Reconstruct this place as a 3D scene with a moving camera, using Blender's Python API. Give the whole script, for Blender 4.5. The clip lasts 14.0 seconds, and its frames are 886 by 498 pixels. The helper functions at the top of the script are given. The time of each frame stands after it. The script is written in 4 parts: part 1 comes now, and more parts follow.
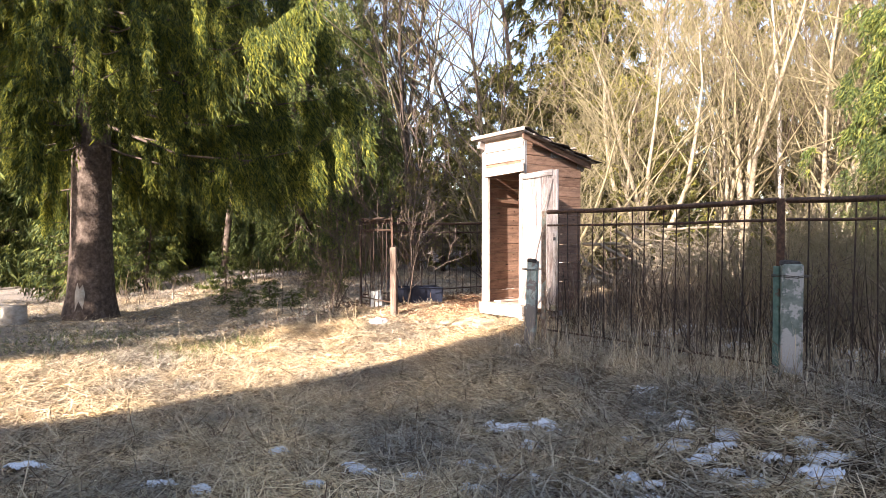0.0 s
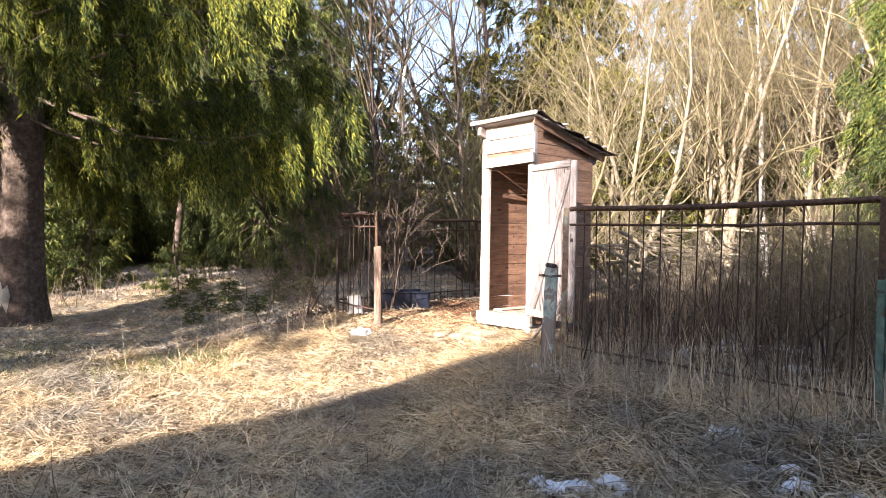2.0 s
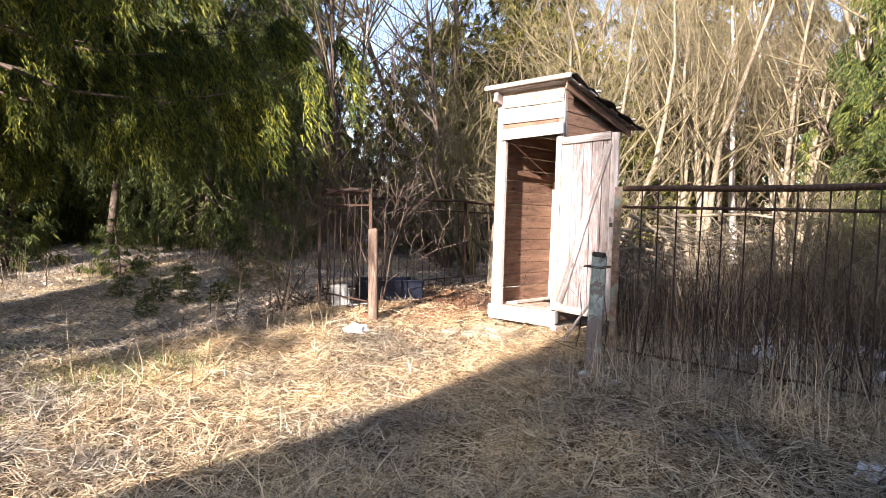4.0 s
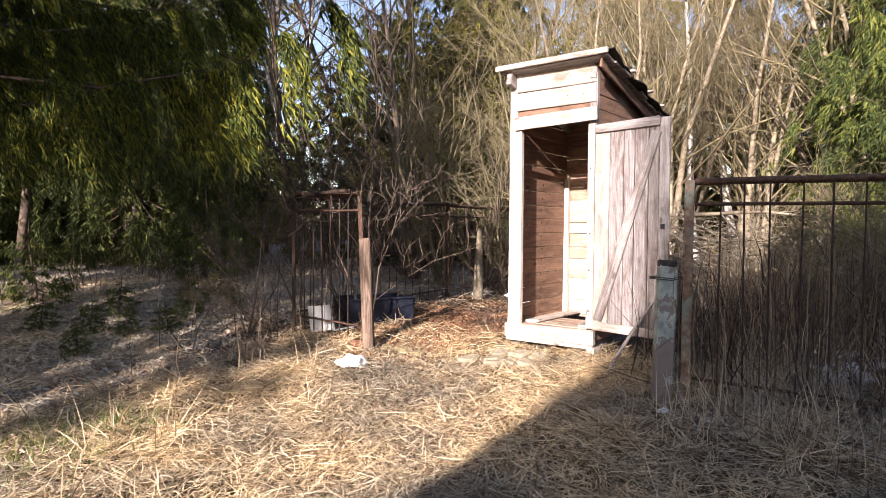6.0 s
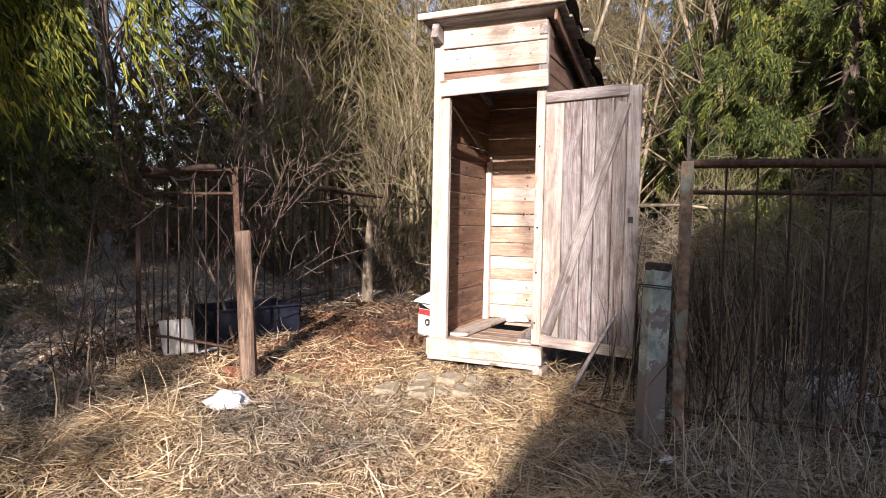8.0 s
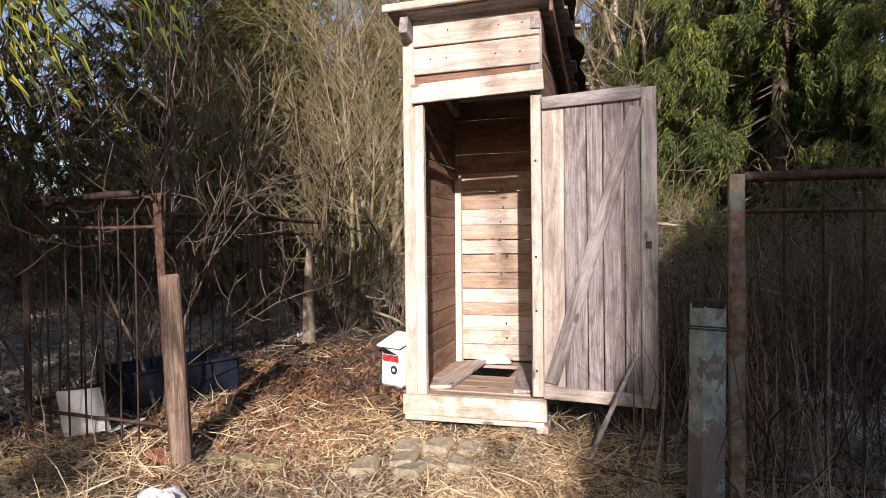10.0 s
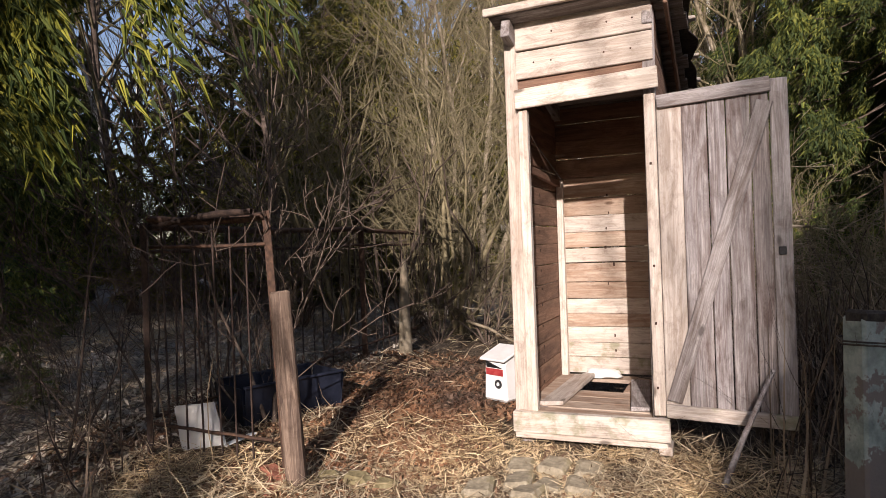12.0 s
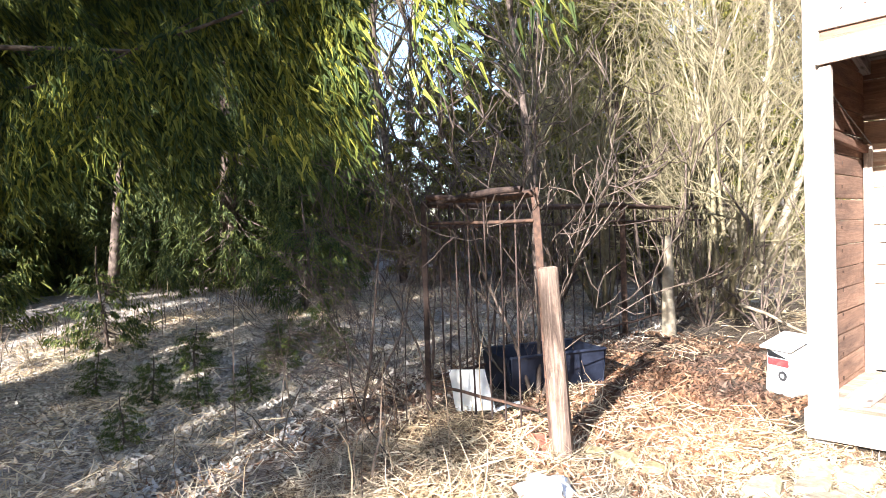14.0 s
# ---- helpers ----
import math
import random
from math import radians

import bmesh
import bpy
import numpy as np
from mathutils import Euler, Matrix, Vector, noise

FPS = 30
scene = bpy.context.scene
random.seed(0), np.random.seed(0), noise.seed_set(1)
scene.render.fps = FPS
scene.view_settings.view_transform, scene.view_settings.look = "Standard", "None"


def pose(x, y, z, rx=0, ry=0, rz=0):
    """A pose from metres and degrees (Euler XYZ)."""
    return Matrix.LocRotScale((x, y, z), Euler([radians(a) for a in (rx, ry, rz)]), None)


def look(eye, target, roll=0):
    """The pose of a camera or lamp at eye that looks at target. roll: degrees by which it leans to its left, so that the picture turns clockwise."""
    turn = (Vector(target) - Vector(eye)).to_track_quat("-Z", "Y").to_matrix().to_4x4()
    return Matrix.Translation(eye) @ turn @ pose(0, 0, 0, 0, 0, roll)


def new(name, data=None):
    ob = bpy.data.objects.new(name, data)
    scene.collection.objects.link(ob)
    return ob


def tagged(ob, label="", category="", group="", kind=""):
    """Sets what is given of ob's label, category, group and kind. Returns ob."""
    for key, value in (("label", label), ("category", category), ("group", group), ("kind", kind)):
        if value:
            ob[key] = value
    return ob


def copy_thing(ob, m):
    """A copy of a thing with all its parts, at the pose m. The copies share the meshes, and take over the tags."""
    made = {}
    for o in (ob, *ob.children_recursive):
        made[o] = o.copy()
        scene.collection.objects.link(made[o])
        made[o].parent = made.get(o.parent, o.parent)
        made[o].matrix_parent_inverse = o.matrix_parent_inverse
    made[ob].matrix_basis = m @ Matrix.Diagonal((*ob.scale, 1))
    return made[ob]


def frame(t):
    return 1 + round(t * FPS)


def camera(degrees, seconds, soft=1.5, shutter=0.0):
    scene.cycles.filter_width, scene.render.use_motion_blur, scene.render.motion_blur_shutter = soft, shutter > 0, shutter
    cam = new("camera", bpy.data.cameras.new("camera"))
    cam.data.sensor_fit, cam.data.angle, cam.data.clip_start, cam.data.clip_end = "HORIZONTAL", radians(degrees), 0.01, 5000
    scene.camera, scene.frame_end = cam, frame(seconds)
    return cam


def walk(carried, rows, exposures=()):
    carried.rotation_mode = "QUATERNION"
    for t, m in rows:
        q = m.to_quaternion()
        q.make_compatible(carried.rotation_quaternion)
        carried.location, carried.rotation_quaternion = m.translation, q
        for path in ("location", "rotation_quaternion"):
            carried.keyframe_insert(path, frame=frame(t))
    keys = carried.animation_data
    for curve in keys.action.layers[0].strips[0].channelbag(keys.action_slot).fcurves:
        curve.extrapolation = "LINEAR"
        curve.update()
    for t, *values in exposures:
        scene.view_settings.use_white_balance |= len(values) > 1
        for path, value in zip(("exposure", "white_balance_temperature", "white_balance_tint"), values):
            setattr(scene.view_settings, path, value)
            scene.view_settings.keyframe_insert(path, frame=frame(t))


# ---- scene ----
cam = camera(69.1, 14.0, soft=0.8)
METRES, EYE, TILT, LEAN, TURN = 6.8, 1.57, 0.0, 0.0, -37.2
ROWS = [
    (0.0, 0.0, 0.0, 0.0, 0.0, -1.07, -0.1),
    (0.5, -0.019, 0.044, -0.0007, -0.36, -2.42, -0.49),
    (1.0, -0.0327, 0.0902, 0.0022, 0.3, -1.76, -2.02),
    (1.5, -0.0546, 0.1392, 0.0033, -1.77, -0.86, -0.8),
    (2.0, -0.0749, 0.1795, 0.0028, -4.09, -1.31, -1.0),
    (2.5, -0.0968, 0.2262, 0.0025, -4.91, -1.6, -1.29),
    (3.0, -0.1238, 0.2671, 0.0015, -4.69, -1.39, -0.66),
    (3.5, -0.1511, 0.3105, 0.0014, -7.33, -2.47, -1.39),
    (6.0, -0.2543, 0.55, -0.002, -15.97, -2.25, -0.49),
    (6.5, -0.2555, 0.5994, -0.0016, -19.47, -1.69, -0.7),
    (7.0, -0.2522, 0.6542, -0.0017, -21.39, -0.75, -1.73),
    (7.5, -0.2573, 0.7125, -0.0029, -26.45, -2.15, -0.19),
    (8.0, -0.2563, 0.7575, -0.0036, -29.1, -2.91, -1.22),
    (8.5, -0.2523, 0.8039, -0.0021, -32.33, -1.61, -0.82),
    (9.0, -0.2477, 0.8426, -0.0003, -34.98, -1.58, -0.42),
    (11.5, -0.2497, 0.9193, 0.0107, -36.96, -0.2, 1.41),
    (12.0, -0.2527, 0.9209, 0.0099, -29.39, -0.36, 2.0),
    (12.5, -0.2548, 0.9212, 0.0101, -22.42, -0.81, 1.79),
    (13.0, -0.2584, 0.9212, 0.0106, -15.6, -0.56, 1.96),
    (13.5, -0.2611, 0.9232, 0.0109, -10.98, -1.16, 2.02),
    (14.0, -0.2664, 0.9258, 0.0107, -7.39, -1.74, 1.91),
]
walk(cam, [(t, pose(0, 0, EYE, TILT, LEAN, TURN) @ pose(METRES * x, METRES * y, METRES * z, 90 + pitch, roll, yaw)) for t, x, y, z, yaw, pitch, roll in ROWS],
     exposures=[(0.0, 2.35, 6850, 20), (3.5, 2.05, 6650, 20), (6.0, 1.5, 6650, 23), (9.0, 0.85, 6600, 23), (11.5, 0.5, 6650, 22), (12.5, 0.4, 6700, 21), (13.0, 1.25, 6450, 18), (13.5, 2.05, 6150, 15), (14.0, 2.5, 5950, 14)])

# ---- light ----
SUN_ELEVATION, SUN_HEADING = 23.0, 256.5      # heading clockwise from +y
el, hd = radians(SUN_ELEVATION), radians(SUN_HEADING)
to_sun = Vector((math.sin(hd) * math.cos(el), math.cos(hd) * math.cos(el), math.sin(el)))
world = bpy.data.worlds.new("sky")
scene.world = world
world.use_nodes = True
wn = world.node_tree
sky = wn.nodes.new("ShaderNodeTexSky")
sky.sky_type = "NISHITA"
sky.sun_disc = False
sky.sun_elevation, sky.sun_rotation = el, hd
sky.air_density, sky.dust_density, sky.ozone_density = 1.0, 1.2, 1.0
wn.links.new(sky.outputs[0], wn.nodes["Background"].inputs[0])
wn.nodes["Background"].inputs[1].default_value = 0.095
sun_data = bpy.data.lights.new("sun", "SUN")
sun_data.energy, sun_data.angle, sun_data.color = 5.0, radians(0.6), (1.0, 0.94, 0.85)
sun = new("sun", sun_data)
sun.matrix_basis = look(to_sun * 60, (0, 0, 0))

rng = np.random.default_rng(7)
pyr = random.Random(5)


# ---- materials ----
def ramp(nt, stops):
    r = nt.nodes.new("ShaderNodeValToRGB")
    while len(r.color_ramp.elements) < len(stops):
        r.color_ramp.elements.new(0.5)
    for e, (p, c) in zip(r.color_ramp.elements, stops):
        e.position, e.color = p, (*c, 1)
    return r


def base_mat(name, rough=0.8, metal=0.0):
    m = bpy.data.materials.new(name)
    m.use_nodes = True
    b = m.node_tree.nodes["Principled BSDF"]
    b.inputs["Roughness"].default_value = rough
    b.inputs["Metallic"].default_value = metal
    b.inputs["Specular IOR Level"].default_value = 0.3
    return m, m.node_tree, b


def coords(nt, scale=(1, 1, 1), space="Object", shift=False):
    tc = nt.nodes.new("ShaderNodeTexCoord")
    mp = nt.nodes.new("ShaderNodeMapping")
    mp.inputs["Scale"].default_value = scale
    nt.links.new(tc.outputs[space], mp.inputs["Vector"])
    if shift:
        oi = nt.nodes.new("ShaderNodeObjectInfo")
        mul = nt.nodes.new("ShaderNodeMath")
        mul.operation = "MULTIPLY"
        mul.inputs[1].default_value = 37.0
        nt.links.new(oi.outputs["Random"], mul.inputs[0])
        nt.links.new(mul.outputs[0], mp.inputs["Location"])
    return mp


def noise_node(nt, vec, scale, detail=4, rough=0.6, distort=0.0):
    n = nt.nodes.new("ShaderNodeTexNoise")
    n.inputs["Scale"].default_value = scale
    n.inputs["Detail"].default_value = detail
    n.inputs["Roughness"].default_value = rough
    n.inputs["Distortion"].default_value = distort
    nt.links.new(vec.outputs[0], n.inputs["Vector"])
    return n


def mix(nt, fac, a, b, mode="MIX"):
    """fac, a, b: sockets or values."""
    n = nt.nodes.new("ShaderNodeMix")
    n.data_type, n.blend_type = "RGBA", mode
    for sock, v in ((n.inputs[0], fac), (n.inputs[6], a), (n.inputs[7], b)):
        if isinstance(v, bpy.types.NodeSocket):
            nt.links.new(v, sock)
        else:
            sock.default_value = v if isinstance(v, float) else (*v, 1)
    return n.outputs[2]


def bump(nt, b, height, strength, dist):
    n = nt.nodes.new("ShaderNodeBump")
    n.inputs["Strength"].default_value, n.inputs["Distance"].default_value = strength, dist
    nt.links.new(height, n.inputs["Height"])
    nt.links.new(n.outputs[0], b.inputs["Normal"])


def wood_mat(name, tones, stain, stain_amount=0.5, moss=None, rough=0.85):
    """Weathered boards: grain runs along each board's own x."""
    m, nt, b = base_mat(name, rough)
    grain = noise_node(nt, coords(nt, (0.9, 30, 30), shift=True), 2.6, 8, 0.75, 1.4)
    soft = tuple(0.45 * a + 0.55 * c for a, c in zip(tones[0], tones[1]))
    r = ramp(nt, [(0.22, tones[0]), (0.38, soft), (0.52, tones[1]), (0.75, tones[2])])
    nt.links.new(grain.outputs[0], r.inputs[0])
    blotch = noise_node(nt, coords(nt, (0.9, 8, 8), shift=True), 1.5, 6, 0.7, 1.2)
    br = ramp(nt, [(0.45, (0, 0, 0)), (0.62, (stain_amount,) * 3)])
    nt.links.new(blotch.outputs[0], br.inputs[0])
    col = mix(nt, br.outputs[0], r.outputs[0], stain)
    oi = nt.nodes.new("ShaderNodeObjectInfo")
    vr = ramp(nt, [(0.0, (0.82, 0.76, 0.72)), (0.3, (0.97, 0.94, 0.92)), (0.65, (1.1, 1.08, 1.06)), (1.0, (0.86, 0.84, 0.84))])
    nt.links.new(oi.outputs["Random"], vr.inputs[0])
    col = mix(nt, 1.0, col, vr.outputs[0], "MULTIPLY")
    grime = noise_node(nt, coords(nt, (2.5, 5, 5), shift=True), 3.0, 7, 0.75, 0.6)
    gr = ramp(nt, [(0.34, (0.7, 0.66, 0.64)), (0.5, (1, 1, 1)), (0.7, (1.08, 1.08, 1.08))])
    nt.links.new(grime.outputs[0], gr.inputs[0])
    col = mix(nt, 1.0, col, gr.outputs[0], "MULTIPLY")
    knots = nt.nodes.new("ShaderNodeTexVoronoi")
    knots.inputs["Scale"].default_value = 2.6
    nt.links.new(coords(nt, (1.0, 2.6, 2.6), shift=True).outputs[0], knots.inputs["Vector"])
    kr = ramp(nt, [(0.06, (0.8,) * 3), (0.12, (0, 0, 0))])
    nt.links.new(knots.outputs["Distance"], kr.inputs[0])
    col = mix(nt, kr.outputs[0], col, tuple(c * 0.35 for c in stain))
    if moss:
        mo = noise_node(nt, coords(nt, (3, 3, 3), shift=True), 2.5, 4)
        mr = ramp(nt, [(0.5, (0, 0, 0)), (0.62, (0.6,) * 3)])
        nt.links.new(mo.outputs[0], mr.inputs[0])
        col = mix(nt, mr.outputs[0], col, moss)
    nt.links.new(col, b.inputs["Base Color"])
    bump(nt, b, grain.outputs[0], 0.6, 0.006)
    return m


def speckle_mat(name, tones, scale, rough=0.85, metal=0.0, strength=0.4, dist=0.01, second=None, cut=(0.5, 0.6), space="Object"):
    m, nt, b = base_mat(name, rough, metal)
    n = noise_node(nt, coords(nt, space=space), scale, 6, 0.65)
    r = ramp(nt, [(0.3, tones[0]), (0.5, tones[1]), (0.7, tones[2])])
    nt.links.new(n.outputs[0], r.inputs[0])
    col = r.outputs[0]
    if second:
        n2 = noise_node(nt, coords(nt, space=space), scale * 0.35, 5, 0.7)
        r2 = ramp(nt, [(cut[0], (0, 0, 0)), (cut[1], (1, 1, 1))])
        nt.links.new(n2.outputs[0], r2.inputs[0])
        col = mix(nt, r2.outputs[0], col, second)
    nt.links.new(col, b.inputs["Base Color"])
    bump(nt, b, n.outputs[0], strength, dist)
    return m


def leaf_mat(name, tones, glow=0.3, rough=0.55, large=0.35, tips=None):
    """Blades, needles: colour by piece and by place, light passes through in part."""
    m, nt, b = base_mat(name, rough)
    geo = nt.nodes.new("ShaderNodeNewGeometry")
    r = ramp(nt, [(0.0, tones[0]), (0.45, tones[1]), (1.0, tones[2])])
    nt.links.new(geo.outputs["Random Per Island"], r.inputs[0])
    n = noise_node(nt, coords(nt), large, 3)
    nr = ramp(nt, [(0.35, (0.55, 0.6, 0.65)), (0.65, (1.3, 1.25, 1.05))])
    nt.links.new(n.outputs[0], nr.inputs[0])
    col = mix(nt, 1.0, r.outputs[0], nr.outputs[0], "MULTIPLY")
    nt.links.new(col, b.inputs["Base Color"])
    tr = nt.nodes.new("ShaderNodeBsdfTranslucent")
    nt.links.new(col, tr.inputs["Color"])
    mx = nt.nodes.new("ShaderNodeMixShader")
    mx.inputs[0].default_value = glow
    nt.links.new(b.outputs[0], mx.inputs[1])
    nt.links.new(tr.outputs[0], mx.inputs[2])
    nt.links.new(mx.outputs[0], nt.nodes["Material Output"].inputs[0])
    return m


GREY = ((0.1, 0.092, 0.09), (0.35, 0.33, 0.325), (0.58, 0.555, 0.54))
PALE = ((0.3, 0.255, 0.215), (0.63, 0.575, 0.51), (0.77, 0.73, 0.675))
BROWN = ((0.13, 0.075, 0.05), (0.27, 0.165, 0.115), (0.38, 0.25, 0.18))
TAN = ((0.2, 0.135, 0.1), (0.47, 0.38, 0.3), (0.64, 0.55, 0.46))
M_GREY = wood_mat("weathered_grey_wood", GREY, (0.15, 0.12, 0.105), 0.85)
M_PALE = wood_mat("sun_bleached_wood", PALE, (0.34, 0.26, 0.2), 0.6)
M_BROWN = wood_mat("dark_aged_shaded_wood", BROWN, (0.07, 0.045, 0.035), 0.5)
M_TAN = wood_mat("aged_tan_wood", TAN, (0.26, 0.14, 0.08), 0.6)
# Dark streaks: weathering, with some dapple shade of the door put into the colour.
M_STREAK = wood_mat("dapple_streaked_grey_wood", ((0.07, 0.062, 0.064), (0.33, 0.31, 0.31), (0.64, 0.61, 0.585)), (0.13, 0.095, 0.085), 0.9)
M_MOSSY = wood_mat("mossy_wood", PALE, (0.24, 0.17, 0.11), 0.4, moss=(0.19, 0.2, 0.09))
M_STAKE = wood_mat("worn_red_brown_wood", ((0.065, 0.046, 0.036), (0.18, 0.13, 0.098), (0.38, 0.3, 0.235)), (0.045, 0.03, 0.024), 0.85)
M_FELT = speckle_mat("old_roofing_felt", ((0.02, 0.018, 0.017), (0.045, 0.04, 0.036), (0.08, 0.07, 0.06)), 40, 0.9)
M_RUST = speckle_mat("rusted_iron", ((0.035, 0.022, 0.018), (0.08, 0.048, 0.034), (0.15, 0.085, 0.055)), 30, 0.8, 0.25, 0.5, 0.004)
M_RUSTBAR = speckle_mat("dark_rusted_bar", ((0.025, 0.018, 0.016), (0.05, 0.034, 0.028), (0.09, 0.06, 0.045)), 30, 0.8, 0.25)
M_POSTRUST = speckle_mat("rusted_pale_post", ((0.08, 0.05, 0.035), (0.2, 0.14, 0.1), (0.36, 0.29, 0.22)), 14, 0.85, 0.1, 0.5, 0.006, second=(0.19, 0.24, 0.21), cut=(0.5, 0.62))
M_TEAL = speckle_mat("flaking_green_paint", ((0.16, 0.205, 0.19), (0.31, 0.38, 0.35), (0.47, 0.53, 0.5)), 11, 0.9, 0, 1.0, 0.014, second=(0.2, 0.18, 0.165), cut=(0.49, 0.52))
M_GREENIRON = speckle_mat("dark_green_paint", ((0.045, 0.09, 0.075), (0.08, 0.145, 0.122), (0.13, 0.2, 0.175)), 18, 0.7, 0, 0.5, 0.004, second=(0.09, 0.06, 0.045), cut=(0.58, 0.64))
M_STUB = speckle_mat("mottled_concrete", ((0.1, 0.12, 0.1), (0.17, 0.2, 0.175), (0.25, 0.28, 0.25)), 14, 0.9, 0, 0.8, 0.012, second=(0.4, 0.39, 0.37), cut=(0.5, 0.54))
M_STONE = speckle_mat("pale_paving_stone", ((0.15, 0.125, 0.085), (0.32, 0.275, 0.195), (0.46, 0.41, 0.31)), 16, 0.9, 0, 0.6, 0.012, second=(0.26, 0.22, 0.13))
M_MOSSSTONE = speckle_mat("mossy_earth_stone", ((0.1, 0.08, 0.04), (0.22, 0.185, 0.1), (0.34, 0.29, 0.18)), 18, 0.95, 0, 0.8, 0.02)
M_SNOW = speckle_mat("old_snow", ((0.66, 0.7, 0.76), (0.8, 0.83, 0.87), (0.88, 0.89, 0.91)), 26, 0.6, 0, 0.9, 0.03)
M_PLASTIC = speckle_mat("white_plastic", ((0.66, 0.66, 0.64), (0.74, 0.74, 0.72), (0.8, 0.8, 0.79)), 6, 0.4, 0, 0.05)
M_RED = speckle_mat("faded_red_print", ((0.28, 0.025, 0.028), (0.36, 0.045, 0.045), (0.45, 0.1, 0.09)), 20, 0.45, 0, 0.05)
M_BLACK = speckle_mat("black_print_and_gap", ((0.02, 0.02, 0.022), (0.03, 0.03, 0.032), (0.05, 0.05, 0.05)), 20, 0.5, 0, 0.05)
M_BLUE = speckle_mat("dark_blue_plastic", ((0.008, 0.01, 0.018), (0.014, 0.018, 0.032), (0.025, 0.03, 0.05)), 9, 0.55, 0, 0.15)
M_BRICK = speckle_mat("red_brick", ((0.25, 0.09, 0.06), (0.36, 0.14, 0.09), (0.44, 0.2, 0.13)), 30, 0.9)
M_WIRE = speckle_mat("dull_wire", ((0.06, 0.055, 0.05), (0.1, 0.09, 0.08), (0.15, 0.14, 0.12)), 50, 0.6, 0.6)
M_PAPER = speckle_mat("crumpled_white_paper", ((0.66, 0.64, 0.6), (0.76, 0.75, 0.72), (0.82, 0.81, 0.79)), 20, 0.8, 0, 0.4)
M_HOUSE = speckle_mat("plain_plaster", ((0.32, 0.28, 0.24), (0.4, 0.35, 0.3), (0.46, 0.41, 0.36)), 5, 0.9)
M_BARK = speckle_mat("spruce_bark", ((0.045, 0.032, 0.026), (0.10, 0.073, 0.058), (0.19, 0.15, 0.12)), 13, 0.95, 0, 1.0, 0.03)
M_BAREBARK = speckle_mat("stripped_bark", ((0.2, 0.17, 0.14), (0.36, 0.32, 0.27), (0.5, 0.46, 0.4)), 10, 0.9, 0, 0.8, 0.02)
M_PALEBARK = speckle_mat("pale_alder_bark", ((0.14, 0.11, 0.072), (0.26, 0.215, 0.15), (0.39, 0.335, 0.25)), 9, 0.85, 0, 0.5, 0.01)
M_OLIVEBARK = speckle_mat("olive_twig_bark", ((0.095, 0.078, 0.044), (0.185, 0.155, 0.088), (0.29, 0.25, 0.15)), 7, 0.85, 0, 0.4, 0.01)
M_DARKBARK = speckle_mat("dark_twig_bark", ((0.05, 0.036, 0.028), (0.10, 0.074, 0.058), (0.19, 0.145, 0.115)), 11, 0.9, 0, 0.5, 0.01)
M_BIRCH = speckle_mat("birch_bark", ((0.4, 0.37, 0.33), (0.6, 0.57, 0.53), (0.72, 0.7, 0.67)), 6, 0.8, 0, 0.3, 0.01, second=(0.06, 0.05, 0.045), cut=(0.6, 0.66))
M_NEEDLE = leaf_mat("spruce_needles", ((0.024, 0.042, 0.014), (0.075, 0.105, 0.024), (0.33, 0.32, 0.05)), 0.28, 0.75, 0.8)
# Darker copy of the needle tones: shade is put into the colour.
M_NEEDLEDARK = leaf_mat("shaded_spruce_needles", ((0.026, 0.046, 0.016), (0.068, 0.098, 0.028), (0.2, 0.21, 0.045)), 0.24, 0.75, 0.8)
M_NEEDLEFAR = leaf_mat("far_spruce_needles", ((0.035, 0.055, 0.02), (0.095, 0.125, 0.036), (0.21, 0.22, 0.06)), 0.3, 0.7, 0.3)
M_NEEDLEGOLD = leaf_mat("yellow_green_needles", ((0.05, 0.055, 0.018), (0.125, 0.125, 0.032), (0.25, 0.22, 0.055)), 0.3, 0.65, 0.6)
M_STRAW = leaf_mat("dry_straw", ((0.1, 0.06, 0.038), (0.5, 0.385, 0.262), (0.84, 0.72, 0.55)), 0.2, 0.6, 0.9)
M_WEED = leaf_mat("dead_weed_stems", ((0.03, 0.02, 0.016), (0.095, 0.066, 0.05), (0.33, 0.255, 0.19)), 0.1, 0.7, 0.9)
M_GREEN = leaf_mat("new_grass", ((0.09, 0.13, 0.03), (0.15, 0.2, 0.05), (0.26, 0.3, 0.09)), 0.35, 0.5, 2.0)
M_PALELITTER = leaf_mat("bleached_leaves", ((0.22, 0.185, 0.16), (0.48, 0.425, 0.375), (0.7, 0.64, 0.58)), 0.15, 0.8, 1.2)
M_LITTER = leaf_mat("fallen_leaves", ((0.08, 0.046, 0.032), (0.18, 0.1, 0.064), (0.3, 0.19, 0.128)), 0.1, 0.8, 1.5)

M_REDLEAF = leaf_mat("reddish_leaves", ((0.12, 0.055, 0.035), (0.24, 0.12, 0.07), (0.38, 0.22, 0.14)), 0.1, 0.8, 1.5)


